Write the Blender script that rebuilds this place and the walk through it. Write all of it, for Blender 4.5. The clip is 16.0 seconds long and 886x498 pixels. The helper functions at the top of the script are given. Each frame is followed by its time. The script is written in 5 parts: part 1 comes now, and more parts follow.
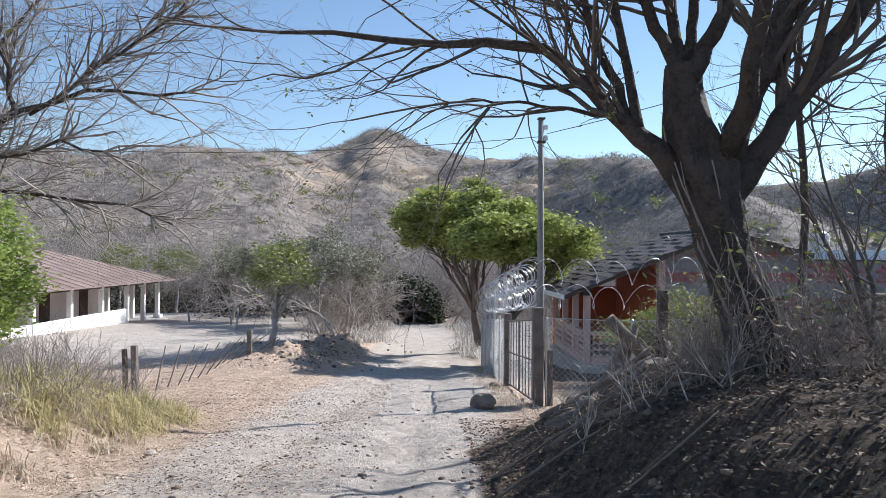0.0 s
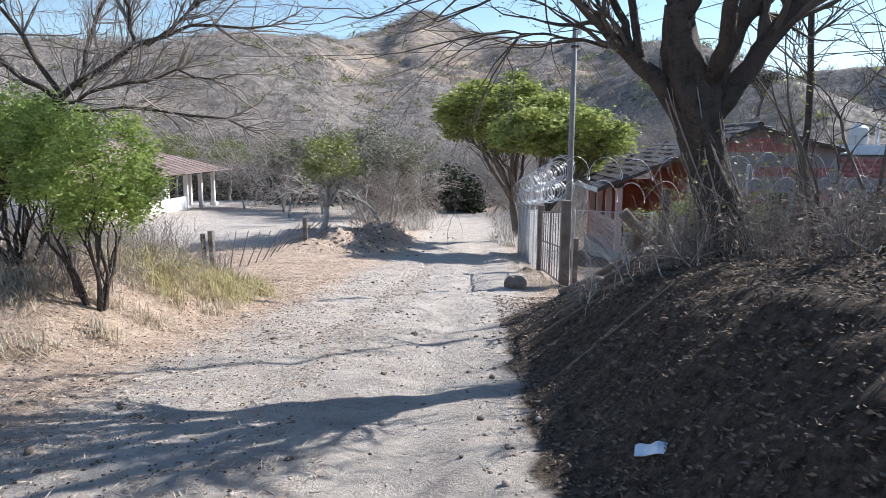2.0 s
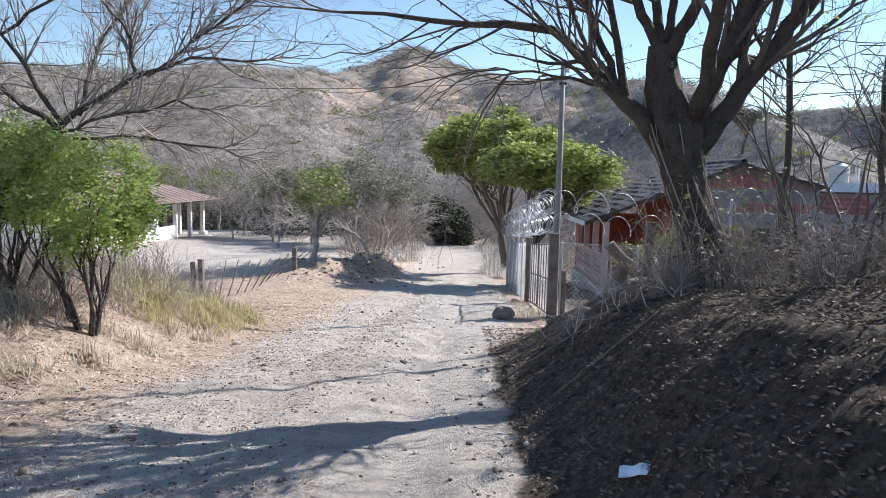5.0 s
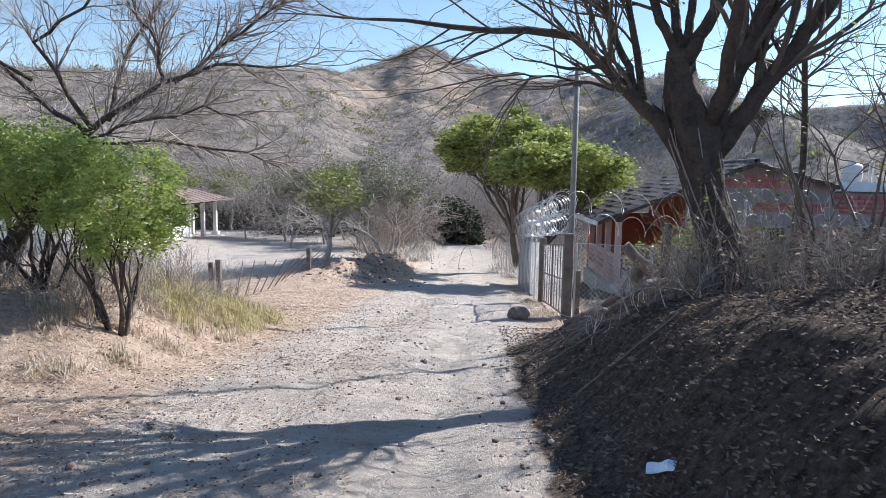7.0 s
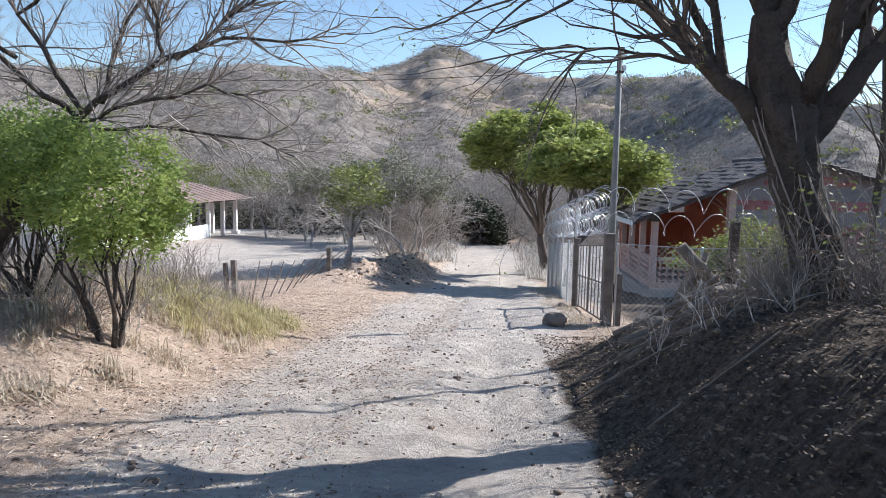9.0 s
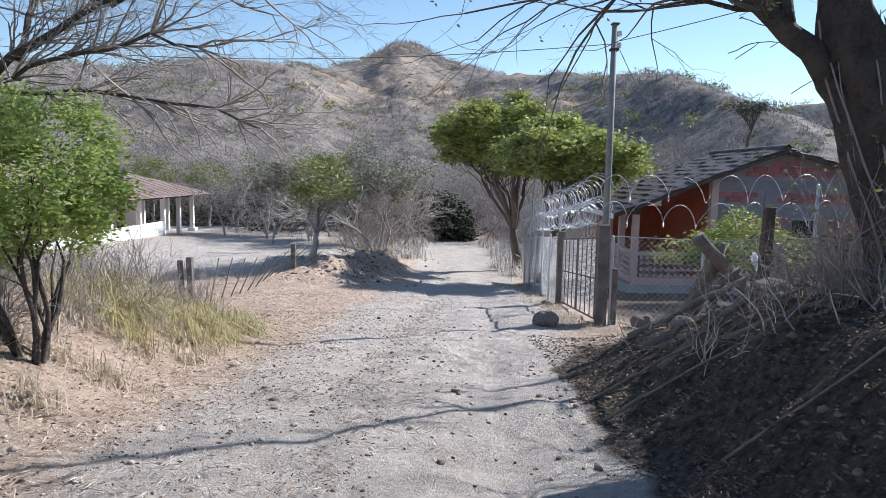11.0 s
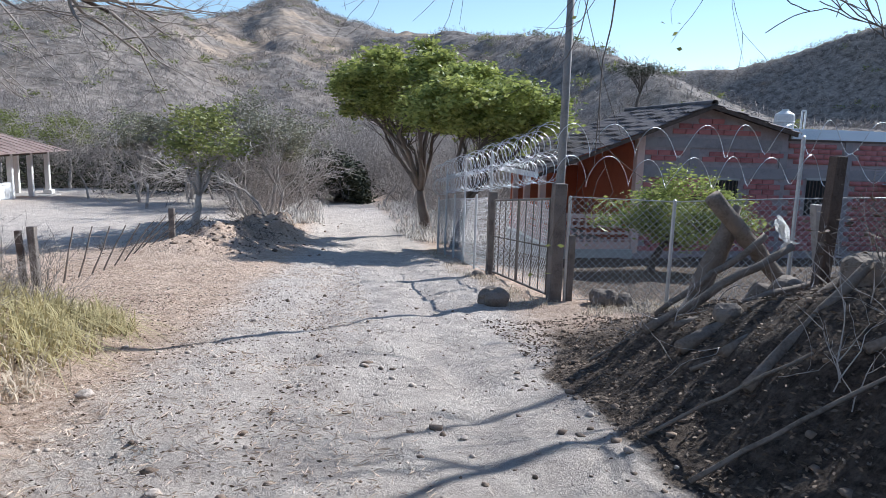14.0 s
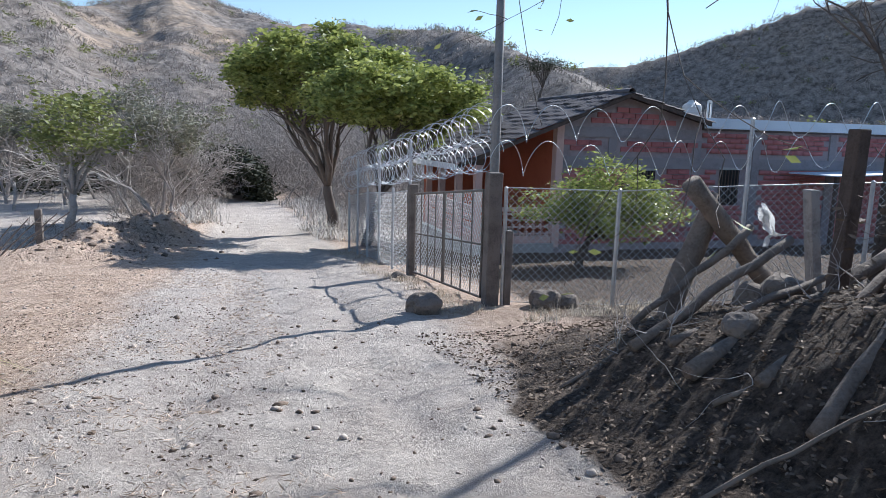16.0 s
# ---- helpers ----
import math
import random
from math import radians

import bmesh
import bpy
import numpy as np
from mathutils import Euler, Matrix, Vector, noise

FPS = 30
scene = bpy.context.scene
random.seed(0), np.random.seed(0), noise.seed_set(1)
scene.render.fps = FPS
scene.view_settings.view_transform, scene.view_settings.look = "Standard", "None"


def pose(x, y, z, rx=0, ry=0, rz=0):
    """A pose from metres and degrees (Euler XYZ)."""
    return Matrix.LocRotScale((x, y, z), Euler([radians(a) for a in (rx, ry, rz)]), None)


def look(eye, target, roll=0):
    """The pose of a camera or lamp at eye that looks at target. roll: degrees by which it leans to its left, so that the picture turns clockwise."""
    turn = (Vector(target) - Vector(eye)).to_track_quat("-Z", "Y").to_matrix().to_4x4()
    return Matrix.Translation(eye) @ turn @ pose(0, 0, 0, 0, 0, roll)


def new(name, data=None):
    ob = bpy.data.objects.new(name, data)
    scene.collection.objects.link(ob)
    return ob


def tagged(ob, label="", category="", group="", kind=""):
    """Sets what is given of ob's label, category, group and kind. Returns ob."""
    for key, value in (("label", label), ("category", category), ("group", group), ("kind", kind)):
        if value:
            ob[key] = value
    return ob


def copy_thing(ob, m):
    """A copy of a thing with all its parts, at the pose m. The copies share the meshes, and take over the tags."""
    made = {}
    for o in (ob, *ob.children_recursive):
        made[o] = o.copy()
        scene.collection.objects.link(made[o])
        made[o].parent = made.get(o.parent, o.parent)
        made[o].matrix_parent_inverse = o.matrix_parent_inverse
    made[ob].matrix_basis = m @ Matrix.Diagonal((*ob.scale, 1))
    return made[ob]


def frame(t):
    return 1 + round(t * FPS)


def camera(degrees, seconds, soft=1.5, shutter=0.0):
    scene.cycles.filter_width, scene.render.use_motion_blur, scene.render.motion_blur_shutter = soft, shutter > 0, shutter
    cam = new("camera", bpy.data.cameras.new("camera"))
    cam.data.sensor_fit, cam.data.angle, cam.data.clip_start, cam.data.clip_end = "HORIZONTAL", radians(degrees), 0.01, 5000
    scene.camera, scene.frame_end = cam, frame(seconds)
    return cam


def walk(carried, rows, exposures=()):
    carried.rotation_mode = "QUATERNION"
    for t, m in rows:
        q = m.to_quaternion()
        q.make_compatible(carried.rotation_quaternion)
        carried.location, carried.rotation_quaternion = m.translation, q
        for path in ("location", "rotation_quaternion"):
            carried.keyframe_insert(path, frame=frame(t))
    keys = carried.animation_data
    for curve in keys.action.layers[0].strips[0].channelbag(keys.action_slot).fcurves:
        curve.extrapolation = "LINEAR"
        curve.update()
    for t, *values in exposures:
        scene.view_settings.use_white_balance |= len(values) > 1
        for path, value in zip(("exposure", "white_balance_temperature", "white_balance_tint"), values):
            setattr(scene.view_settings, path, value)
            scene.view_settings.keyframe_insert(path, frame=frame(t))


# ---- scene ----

PATH = [
    (0, (-0.035, 0.35, -0.247), (0.016, 2.349, -0.224), 0.44),
    (0.5, (0.0, -0.02, -0.290), (0.047, 1.955, -0.602), 1.0),
    (1, (-0.051, -1.032, -0.028), (-0.087, 0.946, -0.325), 1.9),
    (1.5, (-0.079, -1.048, 0.006), (-0.132, 0.928, -0.298), 0.7),
    (2, (-0.006, -1.183, -0.054), (-0.074, 0.792, -0.359), 0.6),
    (2.5, (0.008, -1.222, -0.062), (-0.045, 0.753, -0.374), 1.1),
    (3, (-0.011, -1.186, -0.083), (-0.055, 0.79, -0.388), 1.5),
    (3.5, (-0.014, -1.182, -0.108), (-0.058, 0.785, -0.469), 1.6),
    (4, (-0.038, -1.166, -0.084), (-0.071, 0.813, -0.372), 1.1),
    (4.2, (-0.02, -1.17, -0.083), (-0.054, 0.816, -0.315), 1.3),
    (6.3, (-0.093, -1.646, -0.023), (-0.13, 0.343, -0.226), 1.4),
    (6.5, (-0.126, -1.624, -0.02), (-0.169, 0.365, -0.225), 1.3),
    (7, (-0.159, -1.489, -0.025), (-0.221, 0.499, -0.238), 1.2),
    (7.5, (-0.132, -1.195, -0.04), (-0.216, 0.792, -0.257), 1.0),
    (8, (-0.143, -0.994, -0.086), (-0.269, 0.99, -0.306), 1.1),
    (8.2, (-0.182, -0.878, -0.092), (-0.314, 1.106, -0.306), 1.0),
    (10.3, (-0.621, 0.268, -0.269), (-0.708, 2.255, -0.483), 1.3),
    (10.5, (-0.657, 0.4, -0.295), (-0.73, 2.388, -0.508), 1.0),
    (11, (-0.77, 0.711, -0.329), (-0.78, 2.698, -0.548), 1.2),
    (11.5, (-0.848, 1.116, -0.375), (-0.819, 3.104, -0.593), 1.4),
    (12, (-0.961, 1.518, -0.437), (-0.858, 3.503, -0.654), 1.3),
    (12.5, (-1.037, 1.879, -0.459), (-0.892, 3.862, -0.68), 1.5),
    (13, (-1.147, 2.265, -0.482), (-0.97, 4.235, -0.78), 1.6),
    (13.5, (-1.238, 2.645, -0.519), (-1.016, 4.608, -0.832), 1.5),
    (14, (-1.319, 3.01, -0.561), (-1.0, 4.958, -0.882), 1.8),
    (14.5, (-1.342, 3.355, -0.612), (-0.96, 5.291, -0.935), 1.5),
    (15, (-1.316, 3.666, -0.639), (-0.907, 5.596, -0.966), 1.5),
    (15.5, (-1.333, 4.007, -0.679), (-0.862, 5.923, -1.006), 1.5),
    (16, (-1.298, 4.368, -0.728), (-0.708, 6.252, -1.053), 1.6),
]
cam = camera(66.4, 16.0, soft=0.6)
walk(cam, [(t, look(eye, target, roll)) for t, eye, target, roll in PATH], [(0, 0.62, 6180, 9), (1, 0.74, 6180, 9), (8.2, 0.74, 6150, 9), (10.3, 0.60, 6050, 9), (16, 0.57, 5950, 9)])

# ---- world, sun, exposure ----
SUN_AZ, SUN_EL = 59.5, 35.5           # degrees right of +y, degrees above the horizon
to_sun = Vector((math.sin(radians(SUN_AZ)) * math.cos(radians(SUN_EL)), math.cos(radians(SUN_AZ)) * math.cos(radians(SUN_EL)), math.sin(radians(SUN_EL))))
world = bpy.data.worlds.new("sky")
scene.world = world
world.use_nodes = True
wn = world.node_tree
sky = wn.nodes.new("ShaderNodeTexSky")
sky.sky_type, sky.sun_disc = "NISHITA", False
sky.sun_elevation, sky.sun_rotation = radians(SUN_EL), radians(SUN_AZ)
sky.air_density, sky.dust_density, sky.ozone_density = 1.0, 0.0, 1.4
wn.links.new(sky.outputs["Color"], wn.nodes["Background"].inputs["Color"])
wn.nodes["Background"].inputs["Strength"].default_value = 0.104
sun = new("sun", bpy.data.lights.new("sun", "SUN"))
sun.data.energy, sun.data.angle, sun.data.color = 5.0, radians(0.5), (1.0, 0.975, 0.93)
sun.matrix_world = look(to_sun * 50, (0, 0, 0))

# ---- materials ----


def mat(name, dark, light, scale=6.0, fine=40.0, rough=0.9, bump=0.3, metal=0.0, mid=None, dist=0.02, obj=False, spec=0.3, translucent=0.0):
    """A surface with colour variation at two scales and fine relief."""
    m = bpy.data.materials.new(name)
    m.use_nodes = True
    nt = m.node_tree
    n, l = nt.nodes, nt.links
    b = n["Principled BSDF"]
    geo = n.new("ShaderNodeTexCoord")
    n1, n2 = n.new("ShaderNodeTexNoise"), n.new("ShaderNodeTexNoise")
    for node, s, d in ((n1, scale, 5), (n2, fine, 4)):
        node.inputs["Scale"].default_value, node.inputs["Detail"].default_value, node.inputs["Roughness"].default_value = s, d, 0.65
        l.new(geo.outputs["Object"], node.inputs["Vector"])
    add = n.new("ShaderNodeMath")
    add.operation = "MULTIPLY_ADD"
    l.new(n2.outputs["Fac"], add.inputs[0])
    add.inputs[1].default_value = 0.6
    l.new(n1.outputs["Fac"], add.inputs[2])
    src = add.outputs[0]
    if obj:
        info, more = n.new("ShaderNodeObjectInfo"), n.new("ShaderNodeMath")
        more.operation = "MULTIPLY_ADD"
        l.new(info.outputs["Random"], more.inputs[0])
        more.inputs[1].default_value = 0.35
        l.new(src, more.inputs[2])
        src = more.outputs[0]
    else:
        info, more = n.new("ShaderNodeNewGeometry"), n.new("ShaderNodeMath")
        more.operation = "MULTIPLY_ADD"
        l.new(info.outputs["Random Per Island"], more.inputs[0])
        more.inputs[1].default_value = 0.25
        l.new(src, more.inputs[2])
        src = more.outputs[0]
    ramp = n.new("ShaderNodeValToRGB")
    ramp.color_ramp.elements[0].position, ramp.color_ramp.elements[0].color = 0.55, (*dark, 1)
    ramp.color_ramp.elements[1].position, ramp.color_ramp.elements[1].color = 1.0, (*light, 1)
    if mid:
        e = ramp.color_ramp.elements.new(0.78)
        e.color = (*mid, 1)
    l.new(src, ramp.inputs["Fac"])
    l.new(ramp.outputs["Color"], b.inputs["Base Color"])
    b.inputs["Roughness"].default_value, b.inputs["Metallic"].default_value = rough, metal
    b.inputs["Specular IOR Level"].default_value = spec
    if bump:
        bp = n.new("ShaderNodeBump")
        bp.inputs["Strength"].default_value, bp.inputs["Distance"].default_value = bump, dist
        l.new(add.outputs[0], bp.inputs["Height"])
        l.new(bp.outputs["Normal"], b.inputs["Normal"])
    if translucent:
        tr, mix = n.new("ShaderNodeBsdfTranslucent"), n.new("ShaderNodeMixShader")
        l.new(ramp.outputs["Color"], tr.inputs["Color"])
        mix.inputs[0].default_value = translucent
        l.new(b.outputs[0], mix.inputs[1])
        l.new(tr.outputs[0], mix.inputs[2])
        l.new(mix.outputs[0], n["Material Output"].inputs["Surface"])
    return m


M_bark = mat("dark_bark", (0.016, 0.012, 0.010), (0.115, 0.092, 0.078), 7, 34, bump=1.0, dist=0.07)
M_bark_grey = mat("grey_bark", (0.16, 0.14, 0.13), (0.42, 0.38, 0.35), 6, 40, bump=0.6)
M_twig = mat("grey_twig", (0.17, 0.15, 0.14), (0.48, 0.435, 0.405), 2, 20, bump=0)
M_twig_pale = mat("pale_twig", (0.30, 0.27, 0.25), (0.60, 0.55, 0.50), 2, 20, bump=0)
M_twig_mid = mat("brown_twig", (0.10, 0.085, 0.075), (0.30, 0.26, 0.23), 2, 20, bump=0)
M_twig_wood = mat("wood_twig", (0.12, 0.10, 0.092), (0.36, 0.315, 0.285), 2, 20, bump=0)
M_twig_dark = mat("dark_twig", (0.05, 0.04, 0.035), (0.16, 0.13, 0.11), 2, 20, bump=0)
M_leaf = mat("green_leaf", (0.028, 0.045, 0.012), (0.37, 0.40, 0.12), 1.2, 9, rough=0.5, bump=0, mid=(0.145, 0.18, 0.05), translucent=0.4)
M_leaf_light = mat("light_green_leaf", (0.045, 0.068, 0.016), (0.42, 0.45, 0.14), 1.2, 9, rough=0.5, bump=0, mid=(0.19, 0.23, 0.062), translucent=0.4)
M_leaf_grey = mat("grey_olive_leaf", (0.07, 0.07, 0.05), (0.27, 0.26, 0.19), 1.0, 12, rough=0.7, bump=0, translucent=0.2)
M_leaf_bush = mat("bush_leaf", (0.10, 0.15, 0.04), (0.42, 0.49, 0.16), 2.5, 12, rough=0.45, bump=0, mid=(0.24, 0.32, 0.085), translucent=0.5)
M_leaf_olive = mat("olive_leaf", (0.06, 0.075, 0.025), (0.27, 0.29, 0.10), 1.0, 12, rough=0.6, bump=0, translucent=0.3)
M_scrub = mat("scrub", (0.13, 0.108, 0.098), (0.46, 0.40, 0.365), 0.12, 2, bump=0)
# near-black leaf colour; stands in for shade in the undergrowth and underwood
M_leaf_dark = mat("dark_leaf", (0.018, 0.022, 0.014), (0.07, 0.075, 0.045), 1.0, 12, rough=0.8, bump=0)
M_leaf_dry = mat("dry_leaf", (0.06, 0.042, 0.030), (0.23, 0.168, 0.122), 3, 20, rough=0.8, bump=0)
M_grass = mat("dry_grass", (0.17, 0.12, 0.08), (0.66, 0.56, 0.44), 2, 14, rough=0.8, bump=0, mid=(0.43, 0.34, 0.245), translucent=0.25)
M_straw = mat("lying_straw", (0.26, 0.17, 0.12), (0.74, 0.60, 0.48), 2, 14, rough=0.85, bump=0, mid=(0.52, 0.39, 0.29), translucent=0.2)
M_grass_green = mat("greenish_grass", (0.14, 0.12, 0.055), (0.56, 0.48, 0.26), 2, 14, rough=0.8, bump=0, translucent=0.25)
M_stone = mat("stone", (0.05, 0.038, 0.03), (0.24, 0.195, 0.16), 5, 40, bump=0.8)
M_clod = mat("earth_clod", (0.07, 0.050, 0.038), (0.24, 0.175, 0.13), 6, 50, bump=0.6)
M_pebble = mat("pebble", (0.24, 0.19, 0.155), (0.56, 0.47, 0.40), 8, 60, bump=0.5)
M_concrete = mat("concrete", (0.20, 0.19, 0.18), (0.42, 0.40, 0.38), 3, 50, bump=0.4)
M_band = mat("band_concrete", (0.17, 0.15, 0.158), (0.31, 0.28, 0.288), 3, 50, bump=0.4)
M_pole = mat("weathered_pole", (0.10, 0.095, 0.09), (0.27, 0.26, 0.25), 3, 60, rough=0.75, bump=0.3)
M_old_post = mat("weathered_post", (0.055, 0.045, 0.038), (0.20, 0.17, 0.15), 4, 60, bump=0.7)
M_dark_post = mat("dark_wood", (0.035, 0.026, 0.022), (0.12, 0.09, 0.075), 6, 50, bump=0.8)
M_steel = mat("galvanised_steel", (0.30, 0.31, 0.32), (0.55, 0.56, 0.58), 10, 80, rough=0.45, metal=0.7, bump=0.1)
M_wire = mat("razor_wire", (0.42, 0.43, 0.45), (0.70, 0.71, 0.73), 10, 80, rough=0.3, metal=0.8, bump=0)
M_link = mat("chain_link", (0.40, 0.41, 0.42), (0.64, 0.65, 0.66), 6, 60, rough=0.45, metal=0.6, bump=0)
M_brick = mat("clay_brick", (0.22, 0.070, 0.072), (0.46, 0.18, 0.175), 4, 40, bump=0.5, obj=True)
M_mortar = mat("mortar", (0.20, 0.16, 0.168), (0.37, 0.31, 0.315), 4, 60, bump=0.5)
M_orange = mat("orange_paint", (0.34, 0.085, 0.048), (0.50, 0.145, 0.08), 1.5, 30, bump=0.15)
M_pillar = mat("pink_plaster", (0.45, 0.28, 0.24), (0.66, 0.46, 0.40), 2, 40, bump=0.2)
M_tile = mat("dark_roof_tile", (0.050, 0.044, 0.046), (0.165, 0.145, 0.145), 3, 25, bump=0.5)
M_rust_roof = mat("red_metal_roof", (0.32, 0.215, 0.19), (0.50, 0.385, 0.345), 1.2, 15, rough=0.7, bump=0.1)
M_white = mat("white_paint", (0.62, 0.62, 0.61), (0.86, 0.86, 0.85), 1.5, 20, bump=0.1)
M_blue_white = mat("pale_blue_fascia", (0.50, 0.60, 0.72), (0.72, 0.80, 0.88), 1, 20, rough=0.5, bump=0.05)
M_tank = mat("tank_plastic", (0.55, 0.53, 0.50), (0.75, 0.73, 0.70), 2, 20, rough=0.5, bump=0.05)
M_dark = mat("dark_opening", (0.010, 0.010, 0.010), (0.03, 0.03, 0.03), 3, 20, bump=0)
M_rag = mat("white_rag", (0.66, 0.65, 0.64), (0.88, 0.87, 0.86), 6, 40, bump=0.3)
M_plastic = mat("pale_plastic", (0.55, 0.62, 0.72), (0.80, 0.84, 0.90), 6, 30, rough=0.3, bump=0.2)
M_dead_wood = mat("dead_wood", (0.055, 0.042, 0.034), (0.24, 0.195, 0.16), 5, 45, bump=0.8)


def ground_material():
    """Dirt road, leaf litter, dry grass soil and scrub hill, mixed by zone attributes."""
    m = bpy.data.materials.new("ground")
    m.use_nodes = True
    nt = m.node_tree
    n, l = nt.nodes, nt.links
    b = n["Principled BSDF"]
    b.inputs["Roughness"].default_value = 0.95
    b.inputs["Specular IOR Level"].default_value = 0.15
    pos = n.new("ShaderNodeNewGeometry").outputs["Position"]

    def noise_of(scale, detail=6, rough=0.65, distort=0.0):
        t = n.new("ShaderNodeTexNoise")
        t.inputs["Scale"].default_value, t.inputs["Detail"].default_value = scale, detail
        t.inputs["Roughness"].default_value, t.inputs["Distortion"].default_value = rough, distort
        l.new(pos, t.inputs["Vector"])
        return t.outputs["Fac"]

    def ramp_of(fac, *stops):
        r = n.new("ShaderNodeValToRGB")
        e = r.color_ramp.elements
        for i, (p, c) in enumerate(stops):
            s = e[i] if i < 2 else e.new(p)
            s.position, s.color = p, (*c, 1) if len(c) == 3 else c
        l.new(fac, r.inputs["Fac"])
        return r.outputs["Color"]

    def mix_of(fac, a, c, kind="MIX"):
        x = n.new("ShaderNodeMix")
        x.data_type, x.blend_type = "RGBA", kind
        l.new(fac, x.inputs[0])
        l.new(a, x.inputs[6])
        l.new(c, x.inputs[7])
        return x.outputs[2]

    def attr(name):
        a = n.new("ShaderNodeAttribute")
        a.attribute_name = name
        return a.outputs["Fac"]

    def math_of(op, a, c):
        x = n.new("ShaderNodeMath")
        x.operation, x.use_clamp = op, True
        for i, v in enumerate((a, c)):
            if isinstance(v, (int, float)):
                x.inputs[i].default_value = v
            else:
                l.new(v, x.inputs[i])
        return x.outputs[0]

    big, med, fine, grit = noise_of(0.45), noise_of(2.2, 8), noise_of(14, 8, 0.75), noise_of(70, 4, 0.7)
    road = ramp_of(med, (0.30, (0.42, 0.345, 0.30)), (0.70, (0.70, 0.61, 0.535)))
    road = mix_of(math_of("MULTIPLY", grit, 0.55), road, ramp_of(fine, (0.36, (0.22, 0.18, 0.155)), (0.60, (0.74, 0.67, 0.60))))
    soil = ramp_of(med, (0.30, (0.43, 0.29, 0.205)), (0.68, (0.75, 0.56, 0.435)))
    soil = mix_of(math_of("MULTIPLY", grit, 0.8), soil, ramp_of(fine, (0.38, (0.12, 0.08, 0.055)), (0.62, (0.76, 0.61, 0.49))))
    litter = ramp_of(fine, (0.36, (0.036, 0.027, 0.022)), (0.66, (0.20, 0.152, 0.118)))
    hill_n = noise_of(0.035, 9, 0.62, 0.4)
    tan = ramp_of(noise_of(0.22, 9, 0.82), (0.38, (0.16, 0.12, 0.095)), (0.60, (0.54, 0.41, 0.30)))
    scrub = ramp_of(noise_of(0.45, 9, 0.82), (0.38, (0.07, 0.060, 0.054)), (0.62, (0.36, 0.31, 0.275)))
    hill = mix_of(ramp_of(hill_n, (0.50, (0, 0, 0)), (0.64, (1, 1, 1))), scrub, tan)
    hill = mix_of(attr("scrub"), hill, scrub)
    hill = mix_of(math_of("MULTIPLY", attr("tan"), ramp_of(noise_of(0.16, 8, 0.75, 0.6), (0.40, (0.15, 0.15, 0.15)), (0.58, (0.9, 0.9, 0.9)))), hill, tan)
    edge = n.new("ShaderNodeMath")
    edge.operation = "MULTIPLY_ADD"
    l.new(fine, edge.inputs[0])
    edge.inputs[1].default_value = 0.9
    l.new(attr("road"), edge.inputs[2])
    col = mix_of(ramp_of(edge.outputs[0], (0.62, (0, 0, 0)), (1.25, (1, 1, 1))), soil, road)
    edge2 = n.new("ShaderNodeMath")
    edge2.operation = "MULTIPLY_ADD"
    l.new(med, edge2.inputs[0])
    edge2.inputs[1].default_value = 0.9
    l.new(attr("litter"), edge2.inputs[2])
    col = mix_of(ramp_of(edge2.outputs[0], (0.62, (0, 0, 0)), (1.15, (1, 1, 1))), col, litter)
    col = mix_of(attr("hill"), col, hill)
    l.new(col, b.inputs["Base Color"])
    h = n.new("ShaderNodeMath")
    h.operation = "MULTIPLY_ADD"
    l.new(fine, h.inputs[0])
    h.inputs[1].default_value = 1.0
    l.new(math_of("MULTIPLY", grit, 0.4), h.inputs[2])
    bp = n.new("ShaderNodeBump")
    bp.inputs["Strength"].default_value, bp.inputs["Distance"].default_value = 1.0, 0.06
    l.new(h.outputs[0], bp.inputs["Height"])
    l.new(bp.outputs["Normal"], b.inputs["Normal"])
    return m


M_ground = ground_material()

# ---- mesh helpers ----
FINE = ("twigs", "shoots", "stems", "branches", "leaves", "shoot_leaves", "crown", "bricks", "tiles", "pierced_blocks")


def link_mesh(name, verts, faces, material, parent=None, label="", smooth=False):
    """One mesh object from vertex rows and equal-sized face rows."""
    verts, faces = np.asarray(verts, np.float32), np.asarray(faces, np.int32)
    me = bpy.data.meshes.new(name)
    k = faces.shape[1]
    me.vertices.add(len(verts))
    me.vertices.foreach_set("co", verts.ravel())
    me.loops.add(faces.size)
    me.loops.foreach_set("vertex_index", faces.ravel())
    me.polygons.add(len(faces))
    me.polygons.foreach_set("loop_start", np.arange(0, faces.size, k, dtype=np.int32))
    me.update(calc_edges=True)
    me.validate()
    if smooth:
        me.polygons.foreach_set("use_smooth", np.ones(len(me.polygons), dtype=bool))
    me.materials.append(material)
    ob = new(name, me)
    if parent:
        ob.parent = parent
    if label:
        tagged(ob, label)
    if name in FINE:
        tagged(ob, kind="stuff")
    return ob


def part(name, bm, material, parent, label=""):
    """Links a bmesh as one mesh object under a thing or a part."""
    me = bpy.data.meshes.new(name)
    bm.to_mesh(me)
    bm.free()
    me.materials.append(material)
    ob = new(name, me)
    ob.parent = parent
    if label:
        tagged(ob, label)
    return ob


def empty(name, at, label, category, group="", kind=""):
    e = new(name)
    e.location = at
    e.empty_display_size = 0.1
    return tagged(e, label, category, group, kind)


